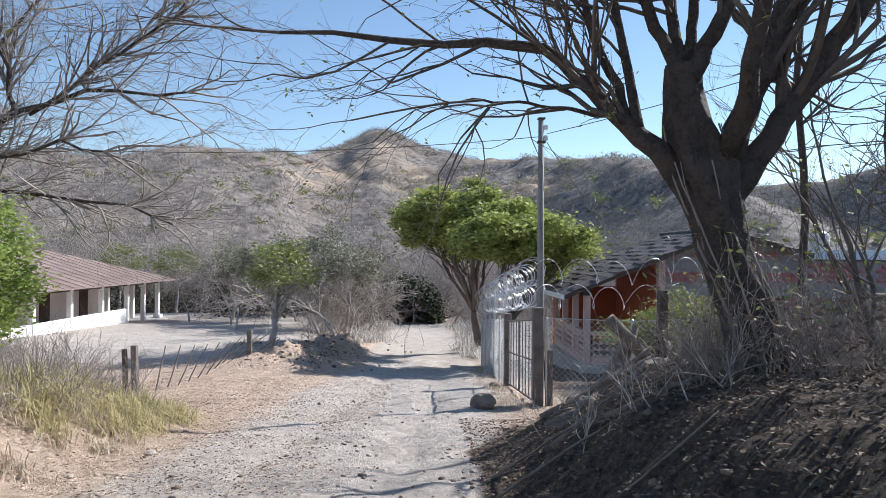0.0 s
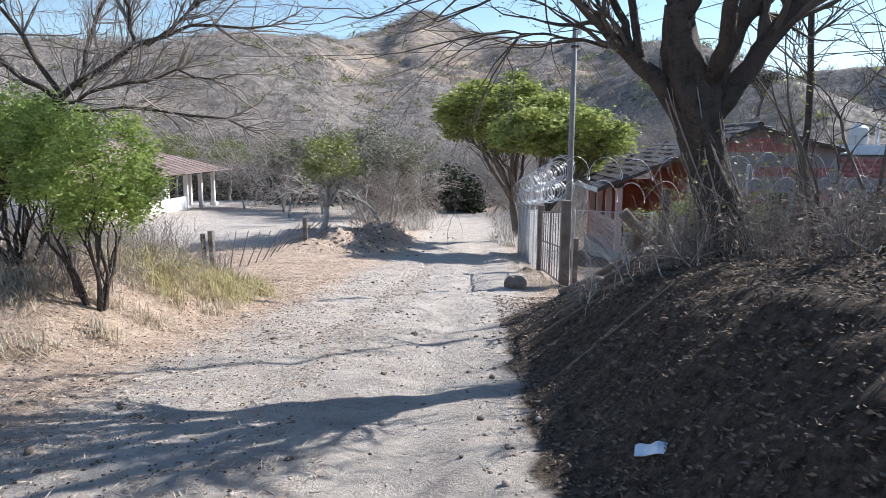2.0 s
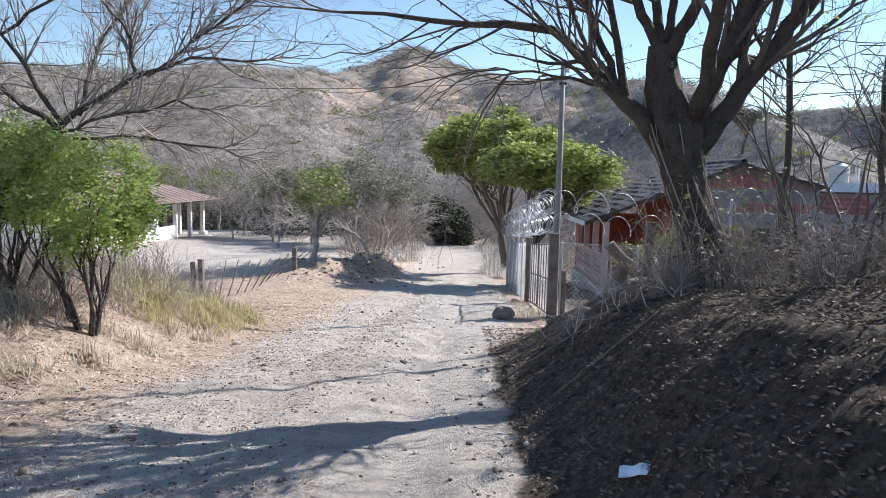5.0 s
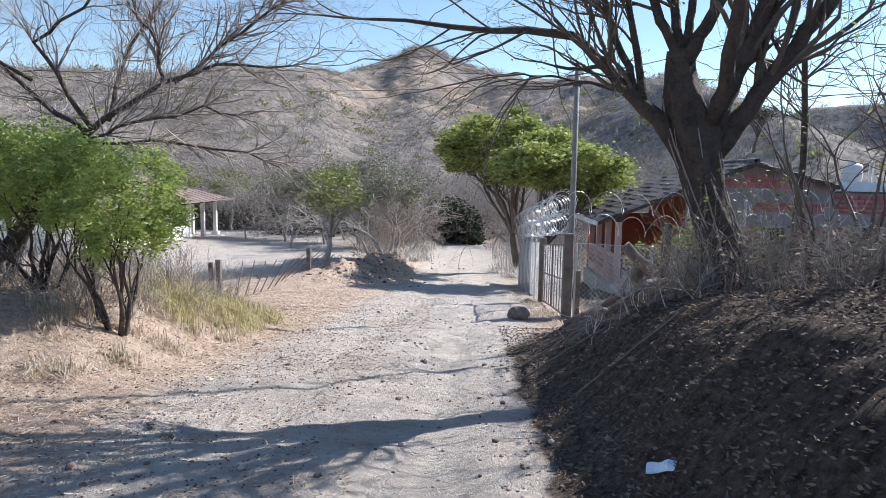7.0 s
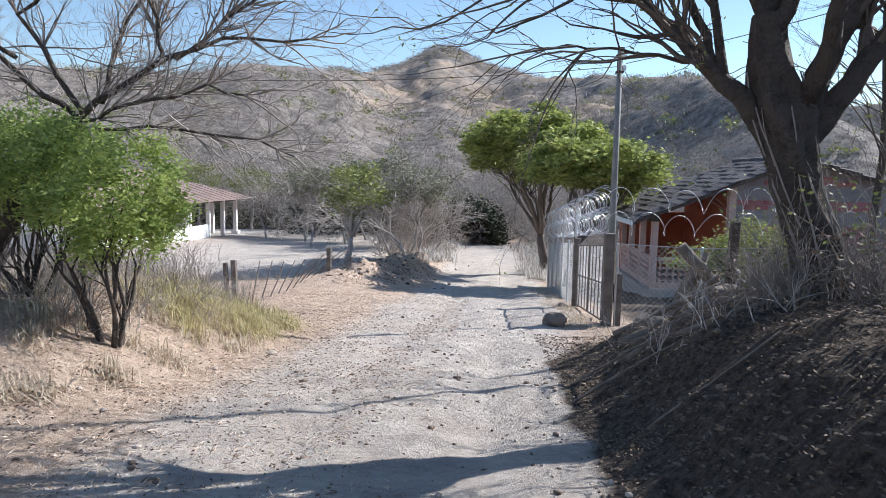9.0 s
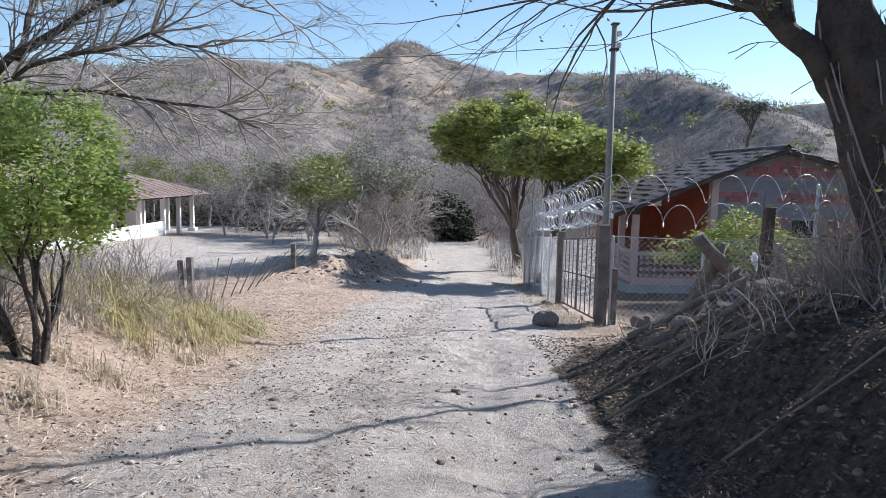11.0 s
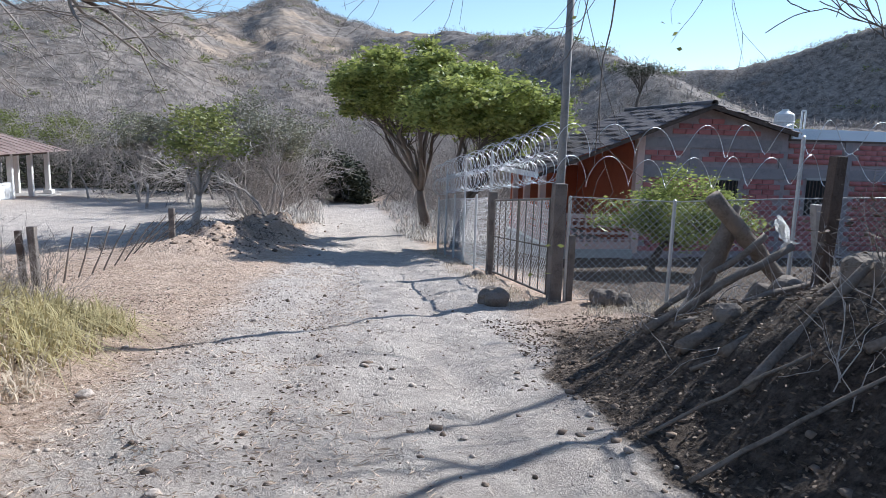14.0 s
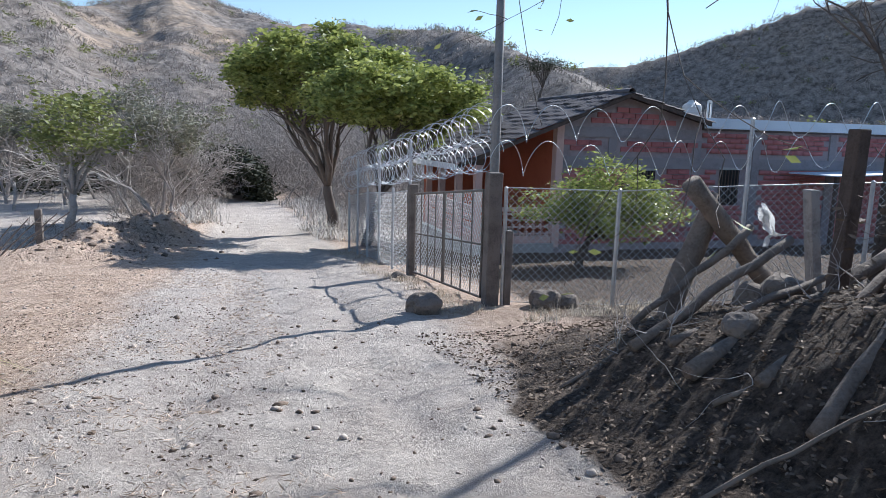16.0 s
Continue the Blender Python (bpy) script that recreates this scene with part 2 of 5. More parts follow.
def box(bm, x0, y0, z0, x1, y1, z1, bevel=0.0):
    g = bmesh.ops.create_cube(bm, size=1.0, matrix=Matrix.Translation(((x0 + x1) / 2, (y0 + y1) / 2, (z0 + z1) / 2)) @ Matrix.Diagonal((x1 - x0, y1 - y0, z1 - z0, 1)))
    if bevel:
        es = list({e for v in g["verts"] for e in v.link_edges})
        bmesh.ops.bevel(bm, geom=es, offset=bevel, segments=2, affect="EDGES")
    return bm


def new_box(*a):
    return box(bmesh.new(), *a)


def tubes(segs, sides):
    """Open tapered tubes; segs rows: x0 y0 z0 x1 y1 z1 r0 r1. Verts and quads."""
    s = np.asarray(segs, float)
    p0, p1, r0, r1 = s[:, :3], s[:, 3:6], s[:, 6], s[:, 7]
    d = p1 - p0
    d /= np.linalg.norm(d, axis=1, keepdims=True) + 1e-9
    ref = np.where(np.abs(d[:, 2:3]) > 0.9, np.array([[1.0, 0, 0]]), np.array([[0, 0, 1.0]]))
    u = np.cross(d, ref)
    u /= np.linalg.norm(u, axis=1, keepdims=True) + 1e-9
    v = np.cross(d, u)
    a = np.arange(sides) * 2 * np.pi / sides
    ring = u[:, None] * np.cos(a)[None, :, None] + v[:, None] * np.sin(a)[None, :, None]
    vs = np.concatenate([p0[:, None] + ring * r0[:, None, None], p1[:, None] + ring * r1[:, None, None]], 1).reshape(-1, 3)
    i, j = np.arange(sides), (np.arange(sides) + 1) % sides
    f = np.stack([i, j, j + sides, i + sides], 1)
    fs = (f[None] + (np.arange(len(s)) * 2 * sides)[:, None, None]).reshape(-1, 4)
    return vs, fs


def pipe_rows(points, r0, r1=None):
    """Segments along a polyline with the radius going from r0 to r1."""
    r1 = r0 if r1 is None else r1
    n = len(points) - 1
    return [(*points[i], *points[i + 1], r0 + (r1 - r0) * i / n, r0 + (r1 - r0) * (i + 1) / n) for i in range(n)]


def sweep(points, radii, sides, wobble=0.0, rng=None):
    """A closed round limb along points, rings shared between spans. Verts and quads."""
    P = [Vector(p) for p in points]
    vs, fs = [], []
    for i, p in enumerate(P):
        d = (P[min(i + 1, len(P) - 1)] - P[max(i - 1, 0)]).normalized()
        u = d.cross(Vector((0, 1, 0.1))).normalized()
        v = d.cross(u)
        for k in range(sides):
            a = 2 * math.pi * k / sides
            w = 1 + (wobble * (noise.noise(p * 3 + u * math.cos(a) * 2 + v * math.sin(a) * 2)) if wobble else 0)
            if wobble:
                w += wobble * 0.6 * math.sin(a * 5 + i * 0.35)
            vs.append(p + (u * math.cos(a) + v * math.sin(a)) * radii[i] * w)
    for i in range(len(P) - 1):
        for k in range(sides):
            j = (k + 1) % sides
            fs.append((i * sides + k, i * sides + j, (i + 1) * sides + j, (i + 1) * sides + k))
    for base, rev in ((0, True), ((len(P) - 1) * sides, False)):
        for k in range(1, sides - 2, 2):
            q = (base, base + k, base + k + 1, base + (k + 2) % sides)
            fs.append(q[::-1] if rev else q)
    return vs, fs


def bent(a, b, n, sway, rng, droop=0.0):
    """A wandering line from a to b."""
    a, b = np.array(a, float), np.array(b, float)
    L = np.linalg.norm(b - a)
    out, off = [], np.zeros(3)
    for i in range(n + 1):
        t = i / n
        if 0 < i < n:
            off = off * 0.6 + rng.normal(0, sway * L, 3)
        p = a + (b - a) * t + off * math.sin(math.pi * t)
        p[2] += droop * L * math.sin(math.pi * t)
        out.append(p)
    return out


def grow(start, way, length, radius, depth, rng, rows, tips, kids=(2, 4), spread=0.6, up=0.1, keep=0.68, steps=4, sway=0.16):
    """Adds a branch and its finer branches to rows; tips takes the ends."""
    p, d = np.array(start, float), np.array(way, float)
    d /= np.linalg.norm(d)
    pts = [p]
    for _ in range(steps):
        d = d + rng.normal(0, sway, 3) + np.array([0, 0, up * 0.25])
        d /= np.linalg.norm(d)
        p = p + d * length / steps
        pts.append(p)
    end = radius * 0.55
    rows += pipe_rows(pts, radius, end)
    if depth == 0:
        tips.append((p, d))
        return
    for k in range(rng.integers(kids[0], kids[1] + 1)):
        i = rng.integers(1, steps + 1) if k else steps
        side = rng.normal(0, 1, 3)
        side -= side @ d * d
        side /= np.linalg.norm(side) + 1e-9
        s = spread * rng.uniform(0.6, 1.3)
        nd = d * math.cos(s) + side * math.sin(s) + np.array([0, 0, up])
        grow(pts[i], nd, length * keep * rng.uniform(0.75, 1.2), max(radius * (0.75 - 0.35 * i / steps * 0.8), 0.002) * 0.85, depth - 1, rng, rows, tips, kids, spread, up, keep, steps, sway)


def leaf_quads(centres, size, rng, flat=0.4, ways=None, wide=0.42):
    """Small pointed leaves, one diamond each, folded a little. Verts and triangles."""
    c = np.asarray(centres, float)
    n = len(c)
    a = rng.normal(0, 1, (n, 3))
    a[:, 2] *= flat
    if ways is not None:
        a = a * 0.5 + np.asarray(ways)
    a /= np.linalg.norm(a, axis=1, keepdims=True) + 1e-9
    b = np.cross(a, rng.normal(0, 1, (n, 3)))
    b /= np.linalg.norm(b, axis=1, keepdims=True) + 1e-9
    s = (size * rng.uniform(0.6, 1.3, n))[:, None]
    nrm = np.cross(a, b)
    vs = np.stack([c - a * s, c + b * s * wide + nrm * s * 0.12, c + a * s, c - b * s * wide + nrm * s * 0.12], 1).reshape(-1, 3)
    k = np.arange(n)[:, None] * 4
    fs = np.concatenate([k + np.array([[0, 1, 2]]), k + np.array([[0, 2, 3]])], 0)
    return vs, fs


def blades(bases, length, rng, width=0.006, lean=0.5):
    """Bent grass blades of two spans. Verts and triangles."""
    p = np.asarray(bases, float)
    n = len(p)
    a = rng.uniform(0, 2 * np.pi, n)
    h = np.stack([np.cos(a), np.sin(a), np.zeros(n)], 1)
    side = np.stack([-np.sin(a), np.cos(a), np.zeros(n)], 1) * width
    L = (length * rng.uniform(0.5, 1.3, n))[:, None]
    k = rng.uniform(0.1, lean, n)[:, None]
    up = np.array([[0, 0, 1.0]])
    m = p + (up * (1 - k * 0.4) + h * k * 0.6) * L * 0.55
    t = m + (up * (0.8 - k * 1.3) + h * (k * 1.5 + 0.2)) * L * 0.45
    vs = np.stack([p - side, p + side, m - side * 0.8, m + side * 0.8, t], 1).reshape(-1, 3)
    o = np.arange(n)[:, None] * 5
    fs = np.concatenate([o + np.array([q]) for q in ((0, 1, 3), (0, 3, 2), (2, 3, 4))], 0)
    return vs, fs


def joined(*pieces):
    """Joins pairs of verts and faces."""
    vs, fs, o = [], [], 0
    for v, f in pieces:
        vs.append(np.asarray(v, float).reshape(-1, 3))
        fs.append(np.asarray(f) + o)
        o += len(vs[-1])
    return np.concatenate(vs), np.concatenate(fs)


def sm(t):
    t = np.clip(t, 0, 1)
    return t * t * (3 - 2 * t)


# ---- the land ----
RIDGE_AZ = [-180, -90, -45, -28.7, -25.3, -19.7, -14.4, -10.1, -7.4, -5.4, -4.5, -3.1, -1.9, -0.1, 4.5, 10.6, 16.5, 18.8, 22.7, 25.1, 28.8, 34, 60, 180]
RIDGE_EL = [5, 6, 7.5, 7.6, 7.5, 8.8, 8.5, 8.3, 9.0, 10.0, 10.5, 10.35, 9.8, 9.0, 8.2, 7.8, 8.1, 7.4, 6.0, 5.2, 3.5, 1.5, 0.5, 5]
RIDGE_R = [200, 200, 170, 170, 170, 190, 210, 280, 380, 400, 400, 400, 390, 370, 300, 220, 160, 130, 100, 92, 88, 90, 110, 200]
FAR_AZ = [-180, 10, 20, 26.2, 30.9, 34.3, 37.5, 40.6, 43.1, 46.6, 70, 120, 180]
FAR_EL = [0, 0, 4.4, 5.3, 5.5, 6.7, 7.7, 8.8, 9.6, 10.2, 9, 5, 0]


def fbm(x, y, s, octaves=4, seed=0.0):
    """Smooth value noise over arrays."""
    out, amp = np.zeros_like(x), 1.0
    for o in range(octaves):
        X, Y = x / s + seed * 7.3 + o * 19.1, y / s + seed * 3.7 - o * 11.7
        xi, yi = np.floor(X), np.floor(Y)
        fx, fy = sm(X - xi), sm(Y - yi)

        def h(a, b):
            v = np.sin(a * 127.1 + b * 311.7) * 43758.5453
            return v - np.floor(v)
        out += amp * ((h(xi, yi) * (1 - fx) + h(xi + 1, yi) * fx) * (1 - fy) + (h(xi, yi + 1) * (1 - fx) + h(xi + 1, yi + 1) * fx) * fy - 0.5)
        amp *= 0.5
        s *= 0.5
    return out


def road_mid(y):
    return -1.1 + 0.9 * sm((y - 4) / 20) - 0.4 * sm((y - 30) / 20)


def zones(x, y):
    """Height of the land and its road, litter and hill shares over arrays."""
    yy = np.maximum(y, -30)
    z = np.where(yy < 25, -1.72 - 0.1 * yy, -4.22 - 0.035 * (np.minimum(yy, 60) - 25))
    toe_r = 0.45 + 0.28 * np.clip(y - 8, 0, 6) + 0.38 * fbm(x * 0, y, 1.3, 4, 2)
    high_r = np.interp(y, [-30, 4, 7, 8.4, 9.6, 11.0, 12.4], [1.2, 1.1, 0.92, 0.62, 0.3, 0.08, 0.0])
    bank_r = sm((x - toe_r) / 1.6)
    z = z + high_r * (bank_r + 0.10 * np.clip(x - toe_r - 1.2, 0, 3))
    toe_l = -3.35 + 0.2 * fbm(x * 0, y, 1.7, 3, 5)
    bank_l = sm((toe_l - x + 0.15) / 2.0) * sm((y - 3.9) / 2.0) * sm((12.5 - y) / 4)
    z = z + 0.85 * bank_l
    plateau = sm((-4.2 - x) / 2.2) * sm((y - 22.5) / 3.0)
    z = z + plateau * (np.interp(y, [20, 26, 46, 60], [-3.9, -3.68, -4.45, -4.75]) - z) * 1.0
    berm = np.exp(-((x + 4.4 - 0.12 * (y - 24)) / 1.1) ** 2) * sm((y - 19) / 4) * sm((36 - y) / 5)
    z = z + 0.62 * berm * (1 + 1.1 * fbm(x, y, 1.2, 4, 21)) + 0.30 * berm * fbm(x, y, 0.5, 3, 22) + 0.35 * np.exp(-((x + 5.2) ** 2 / 6 + (y - 20.5) ** 2 / 3))
    r, az = np.hypot(x, y), np.degrees(np.arctan2(x, y))
    R = sum(np.interp(az + k, RIDGE_AZ, RIDGE_R) for k in (-3, -2, -1, 0, 1, 2, 3)) / 7
    E = sum(np.interp(az + k, RIDGE_AZ, RIDGE_EL) for k in (-0.6, -0.3, 0, 0.3, 0.6)) / 5
    t = np.clip((r - 56) / (R - 56), 0, 1.6)
    top = R * np.tan(np.radians(E)) + 5
    shape = np.where(t < 1, 0.55 * t ** 1.15 + 0.45 * sm(t) ** 1.2, 1 - 0.6 * (t - 1))
    rough = fbm(x, y, 70, 5, 1) * 11 + fbm(x, y, 14, 3, 3) * 4.0 + fbm(x, y, 6, 2, 17) * 1.5
    hill_a = -5.4 + top * shape + rough * np.clip(r / 260, 0.2, 1) * sm(t / 0.4) * (1 - 0.75 * sm((t - 0.7) / 0.3))
    E2 = np.interp(az, FAR_AZ, FAR_EL)
    t2 = np.clip((r - 218) / 52, 0, 1.5)
    hill_b = -5.4 + (270 * np.tan(np.radians(E2)) + 5) * np.where(t2 < 1, 0.8 * t2 + 0.2 * sm(t2), 1 - 0.5 * (t2 - 1)) + rough * 0.5 * sm(t2)
    hill = np.maximum(hill_a, hill_b)
    w = sm((r - 54) / 8)
    z = z * (1 - w) + np.maximum(hill, -5.4) * w
    near = sm((40 - r) / 20)
    z = z + near * (0.05 * fbm(x, y, 1.6, 4, 7) + 0.06 * fbm(x, y, 0.45, 3, 9) * (0.5 + 1.6 * bank_r * high_r + bank_l) + 0.04 * fbm(x, y, 0.24, 2, 6))
    mid = road_mid(y)
    half = 1.9 + 0.25 * fbm(x * 0, y, 2.5, 3, 4)
    rut = np.exp(-((np.abs(x - mid) - 0.75) / 0.28) ** 2)
    road = np.maximum(sm((half + 1.1 - np.abs(x - mid)) / 2.4) * (1 - bank_r * np.clip(high_r * 3, 0, 1)), plateau * 0.85) * (1 - w)
    z = z - 0.04 * rut * near * road
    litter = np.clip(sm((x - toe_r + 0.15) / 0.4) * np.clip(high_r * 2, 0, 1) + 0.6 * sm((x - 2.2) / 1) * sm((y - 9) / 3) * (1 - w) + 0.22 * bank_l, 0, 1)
    tan = sm((az + 13) / 4) * sm((5 - az) / 4) * sm((t - 0.34) / 0.15) * sm((0.72 - t) / 0.14) * sm((fbm(x, y, 45, 4, 12) + 0.30) / 0.3)
    scrub = np.clip(sm((az - 12) / 8) + sm((-9 - az) / 4) * 0.75 + sm((0.42 - t) / 0.2) * 0.8, 0, 1)
    return z, road, litter, w, scrub * (1 - tan), tan


def land(x, y):
    return float(zones(np.array([float(x)]), np.array([float(y)]))[0][0])


def steps_of(spans):
    out = [spans[0][0]]
    for a, b, s0, s1 in spans:
        v, n = a, 0
        while v < b - 1e-6:
            k = (v - a) / (b - a)
            v = min(v + s0 * (s1 / s0) ** k, b)
            out.append(v)
    return np.array(out)


def build_land():
    xs = steps_of([(-700, -60, 40, 3), (-60, -6, 3, 0.12), (-6, 4.5, 0.07, 0.07), (4.5, 60, 0.12, 3), (60, 700, 3, 40)])
    ys = steps_of([(-300, -20, 40, 1.5), (-20, -2, 1.5, 0.1), (-2, 14, 0.07, 0.07), (14, 60, 0.09, 0.8), (60, 420, 0.8, 5), (420, 900, 6, 50)])
    X, Y = np.meshgrid(xs, ys)
    z, road, litter, w, scrub, tan = zones(X.ravel(), Y.ravel())
    nx, ny = len(xs), len(ys)
    i = (np.arange(ny - 1)[:, None] * nx + np.arange(nx - 1)[None]).ravel()
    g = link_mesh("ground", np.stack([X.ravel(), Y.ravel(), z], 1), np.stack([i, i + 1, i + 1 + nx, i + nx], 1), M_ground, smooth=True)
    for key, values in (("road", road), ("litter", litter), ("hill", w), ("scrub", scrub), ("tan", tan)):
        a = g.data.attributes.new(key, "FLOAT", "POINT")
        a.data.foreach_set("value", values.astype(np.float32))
    return tagged(g, "sloping dirt road, earth banks and dry scrub hills", "ground", kind="structure")


ground = build_land()

# ---- the house behind the fence ----
HX0, HXW, HXA, HXR = 4.30, 7.45, 9.44, 12.2     # eave, wall corner, apex, right end
HY, HY2 = 21.8, 27.0
APEX_Z, EAVE_Z, RIGHT_Z = 0.66, -1.42, -0.06
H_FLOOR = -3.75


def rake(x):
    return EAVE_Z + (APEX_Z - EAVE_Z) * (x - HX0) / (HXA - HX0) if x < HXA else APEX_Z + (RIGHT_Z - APEX_Z) * (x - HXA) / (HXR - HXA)


def roof_slope(name, x0, z0, x1, z1, y0, y1, parent):
    """One slope of barrel tiles, laid in overlapping courses."""
    L = math.hypot(x1 - x0, z1 - z0)
    rows_n, cols = max(2, round(L / 0.36)), round((y1 - y0) / 0.21)
    ys = np.linspace(y0, y1, cols * 6 + 1)
    wave = 0.045 * np.abs(np.sin(np.pi * (ys - y0) / 0.21)) + 0.012 * np.sin(ys * 9)
    ux, uz = (x1 - x0) / L, (z1 - z0) / L
    nx, nz = (-uz, ux) if ux > 0 else (uz, -ux)
    pieces = []
    for r in range(rows_n):
        a, b = L * r / rows_n - (0.05 if r else 0.0), L * (r + 1) / rows_n
        jit = 0.012 * np.sin(r * 3.1 + ys * 2.3) + 0.01 * np.sin(r * 7.7 + ys * 5.1)
        v = []
        for d, lift in ((a, 0.03), (b, 0.0)):
            v.append(np.stack([x0 + ux * d + nx * (wave + lift), ys, z0 + uz * d + nz * (wave + lift) + jit], 1))
        i = np.arange(len(ys) - 1)
        n = len(ys)
        f = np.stack([i, i + 1, i + 1 + n, i + n], 1)
        lip = v[0].copy()
        lip[:, 2] -= 0.03
        pieces.append((np.concatenate(v), f))
        pieces.append((np.concatenate([lip, v[0]]), f))
    vs, fs = joined(*pieces)
    return link_mesh(name, vs, fs, M_tile, parent, "overlapping dark clay tiles")


def prism(bm, profile, y0, y1):
    """A slab with the outline profile (x, z), from y0 to y1."""
    a = [bm.verts.new((x, y0, z)) for x, z in profile]
    b = [bm.verts.new((x, y1, z)) for x, z in profile]
    bm.faces.new(a)
    bm.faces.new(b[::-1])
    for i in range(len(a)):
        j = (i + 1) % len(a)
        bm.faces.new((a[j], a[i], b[i], b[j]))
    bmesh.ops.recalc_face_normals(bm, faces=bm.faces[:])
    return bm


BRICK = new_box(-0.19, -0.03, -0.07, 0.19, 0.03, 0.07, 0.006)
brick_mesh = bpy.data.meshes.new("brick")
BRICK.to_mesh(brick_mesh)
BRICK.free()
brick_mesh.materials.append(M_brick)


def build_house():
    e = empty("brick_house", (HXA, 24, H_FLOOR), "single-storey red brick house with a dark tiled gable roof and porch", "house")
    at = Matrix.Translation(-e.location)

    def p(name, bm, m, label=""):
        bm.transform(at)
        return part(name, bm, m, e, label)

    # gable wall with bands, its backing plane of mortar
    w = p("wall", prism(bmesh.new(), [(HXW, H_FLOOR - 0.6), (HXR, H_FLOOR - 0.6), (HXR, rake(HXR) - 0.06), (HXA, APEX_Z - 0.08), (HXW, rake(HXW) - 0.06)], HY, HY + 0.16), M_mortar, "red brick gable wall with concrete bands")
    for z0, z1 in ((-0.60, -0.31), (-1.47, -1.14)):
        xa = HXW + 0.16
        p("concrete_band", new_box(xa, HY - 0.045, z0, HXR - (0.2 if z0 > -1 else 0.0), HY - 0.002, z1, 0.008), M_band)
    for x, zt in ((9.05, -0.62), (11.95, -0.62)):
        p("concrete_pillar", new_box(x, HY - 0.04, -1.13, x + 0.26, HY - 0.003, zt, 0.006), M_band)
    p("side_wall", new_box(HXW - 0.004, HY + 0.17, H_FLOOR - 0.6, HXW + 0.16, HY2 - 0.3, rake(HXW) - 0.1), M_orange, "orange-red painted porch wall")
    p("side_wall", new_box(HXR - 0.16, HY + 0.17, H_FLOOR - 0.6, HXR - 0.004, HY2 - 0.3, rake(HXR) - 0.1), M_mortar)
    p("back_wall", prism(bmesh.new(), [(HXW, H_FLOOR - 0.6), (HXR, H_FLOOR - 0.6), (HXR, rake(HXR) - 0.1), (HXA, APEX_Z - 0.12), (HXW, rake(HXW) - 0.1)], HY2 - 0.29, HY2 - 0.12), M_mortar)
    p("porch_back", new_box(5.0, HY2 - 0.28, H_FLOOR - 0.6, HXW - 0.01, HY2 - 0.14, -1.35), M_orange, "orange-red painted porch end wall")
    p("porch_floor", new_box(4.85, HY - 0.1, H_FLOOR - 0.6, HXW - 0.01, HY2 - 0.3, H_FLOOR + 0.12, 0.01), M_concrete)
    p("corner_pillar", new_box(HXW - 0.06, HY - 0.07, H_FLOOR, HXW + 0.16, HY + 0.2, rake(HXW) - 0.14, 0.01), M_pillar)
    for x, y in ((5.02, 21.75), (5.02, 23.4), (5.02, 25.1), (5.02, 26.6)):
        p("porch_pillar", new_box(x, y, H_FLOOR + 0.12, x + 0.2, y + 0.2, -1.32, 0.012), M_pillar)
    p("porch_beam", new_box(4.98, HY - 0.1, -1.44, 5.24, HY2 - 0.2, -1.26), M_dark_post)
    # pierced balustrade
    for (x0, y0, x1, y1) in ((5.04, 21.96, 5.18, 26.6), (5.24, 21.78, 7.38, 21.92)):
        long_x = x1 - x0 > y1 - y0
        for z0, z1 in ((-2.72, -2.6), (-3.63, -3.42)):
            p("balustrade_rail", new_box(x0, y0, z0, x1, y1, z1, 0.008), M_pillar)
        n = int(max(x1 - x0, y1 - y0) / 0.2)
        bm = bmesh.new()
        for i in range(n):
            c = (i + 0.5) / n
            for z in (-3.36, -3.16, -2.96, -2.79):
                if long_x:
                    cx = x0 + (x1 - x0) * c
                    box(bm, cx - 0.028, y0 + 0.02, z - 0.06, cx + 0.028, y1 - 0.02, z + 0.075)
                    box(bm, cx + 0.03, y0 + 0.025, z - 0.02, cx + 0.17, y1 - 0.025, z + 0.02)
                else:
                    cy = y0 + (y1 - y0) * c
                    box(bm, x0 + 0.02, cy - 0.028, z - 0.06, x1 - 0.02, cy + 0.028, z + 0.075)
                    box(bm, x0 + 0.025, cy + 0.03, z - 0.02, x1 - 0.025, cy + 0.17, z + 0.02)
        p("pierced_blocks", bm, M_pillar, "pierced pink blocks")
    # windows with bars
    for x0, x1, z0, z1 in ((9.95, 10.65, -2.5, -1.52),):
        win = p("window", new_box(x0, HY - 0.06, z0, x1, HY - 0.036, z1), M_dark, "small barred window")
        for i in range(6):
            x = x0 + (x1 - x0) * (i + 0.5) / 6
            p("window_bar", new_box(x - 0.012, HY - 0.09, z0 + 0.01, x + 0.012, HY - 0.065, z1 - 0.01), M_dark_post).parent = win
        p("window_frame", new_box(x0 - 0.06, HY - 0.075, z1, x1 + 0.06, HY - 0.034, z1 + 0.06), M_concrete).parent = win
    # roof
    r = tagged(new("roof"), "gable roof of dark clay tiles")
    r.parent = e
    for ob in (roof_slope("tiles", HX0, EAVE_Z, HXA, APEX_Z, HY - 0.45, HY2 + 0.2, None), roof_slope("tiles", HXR + 0.1, RIGHT_Z - 0.03, HXA, APEX_Z, HY - 0.45, HY2 + 0.2, None)):
        ob.data.transform(at)
        ob.parent = r
    for (xa, za, xb, zb) in ((HX0, EAVE_Z, HXA, APEX_Z), (HXA, APEX_Z, HXR, RIGHT_Z)):
        for y in (HY - 0.44, HY + 1.4, HY + 3.2, HY2 + 0.05):
            bm = prism(bmesh.new(), [(xa, za - 0.13), (xb, zb - 0.13), (xb, zb - 0.02), (xa, za - 0.02)], y, y + 0.07)
            p("rafter", bm, M_dark_post).parent = r
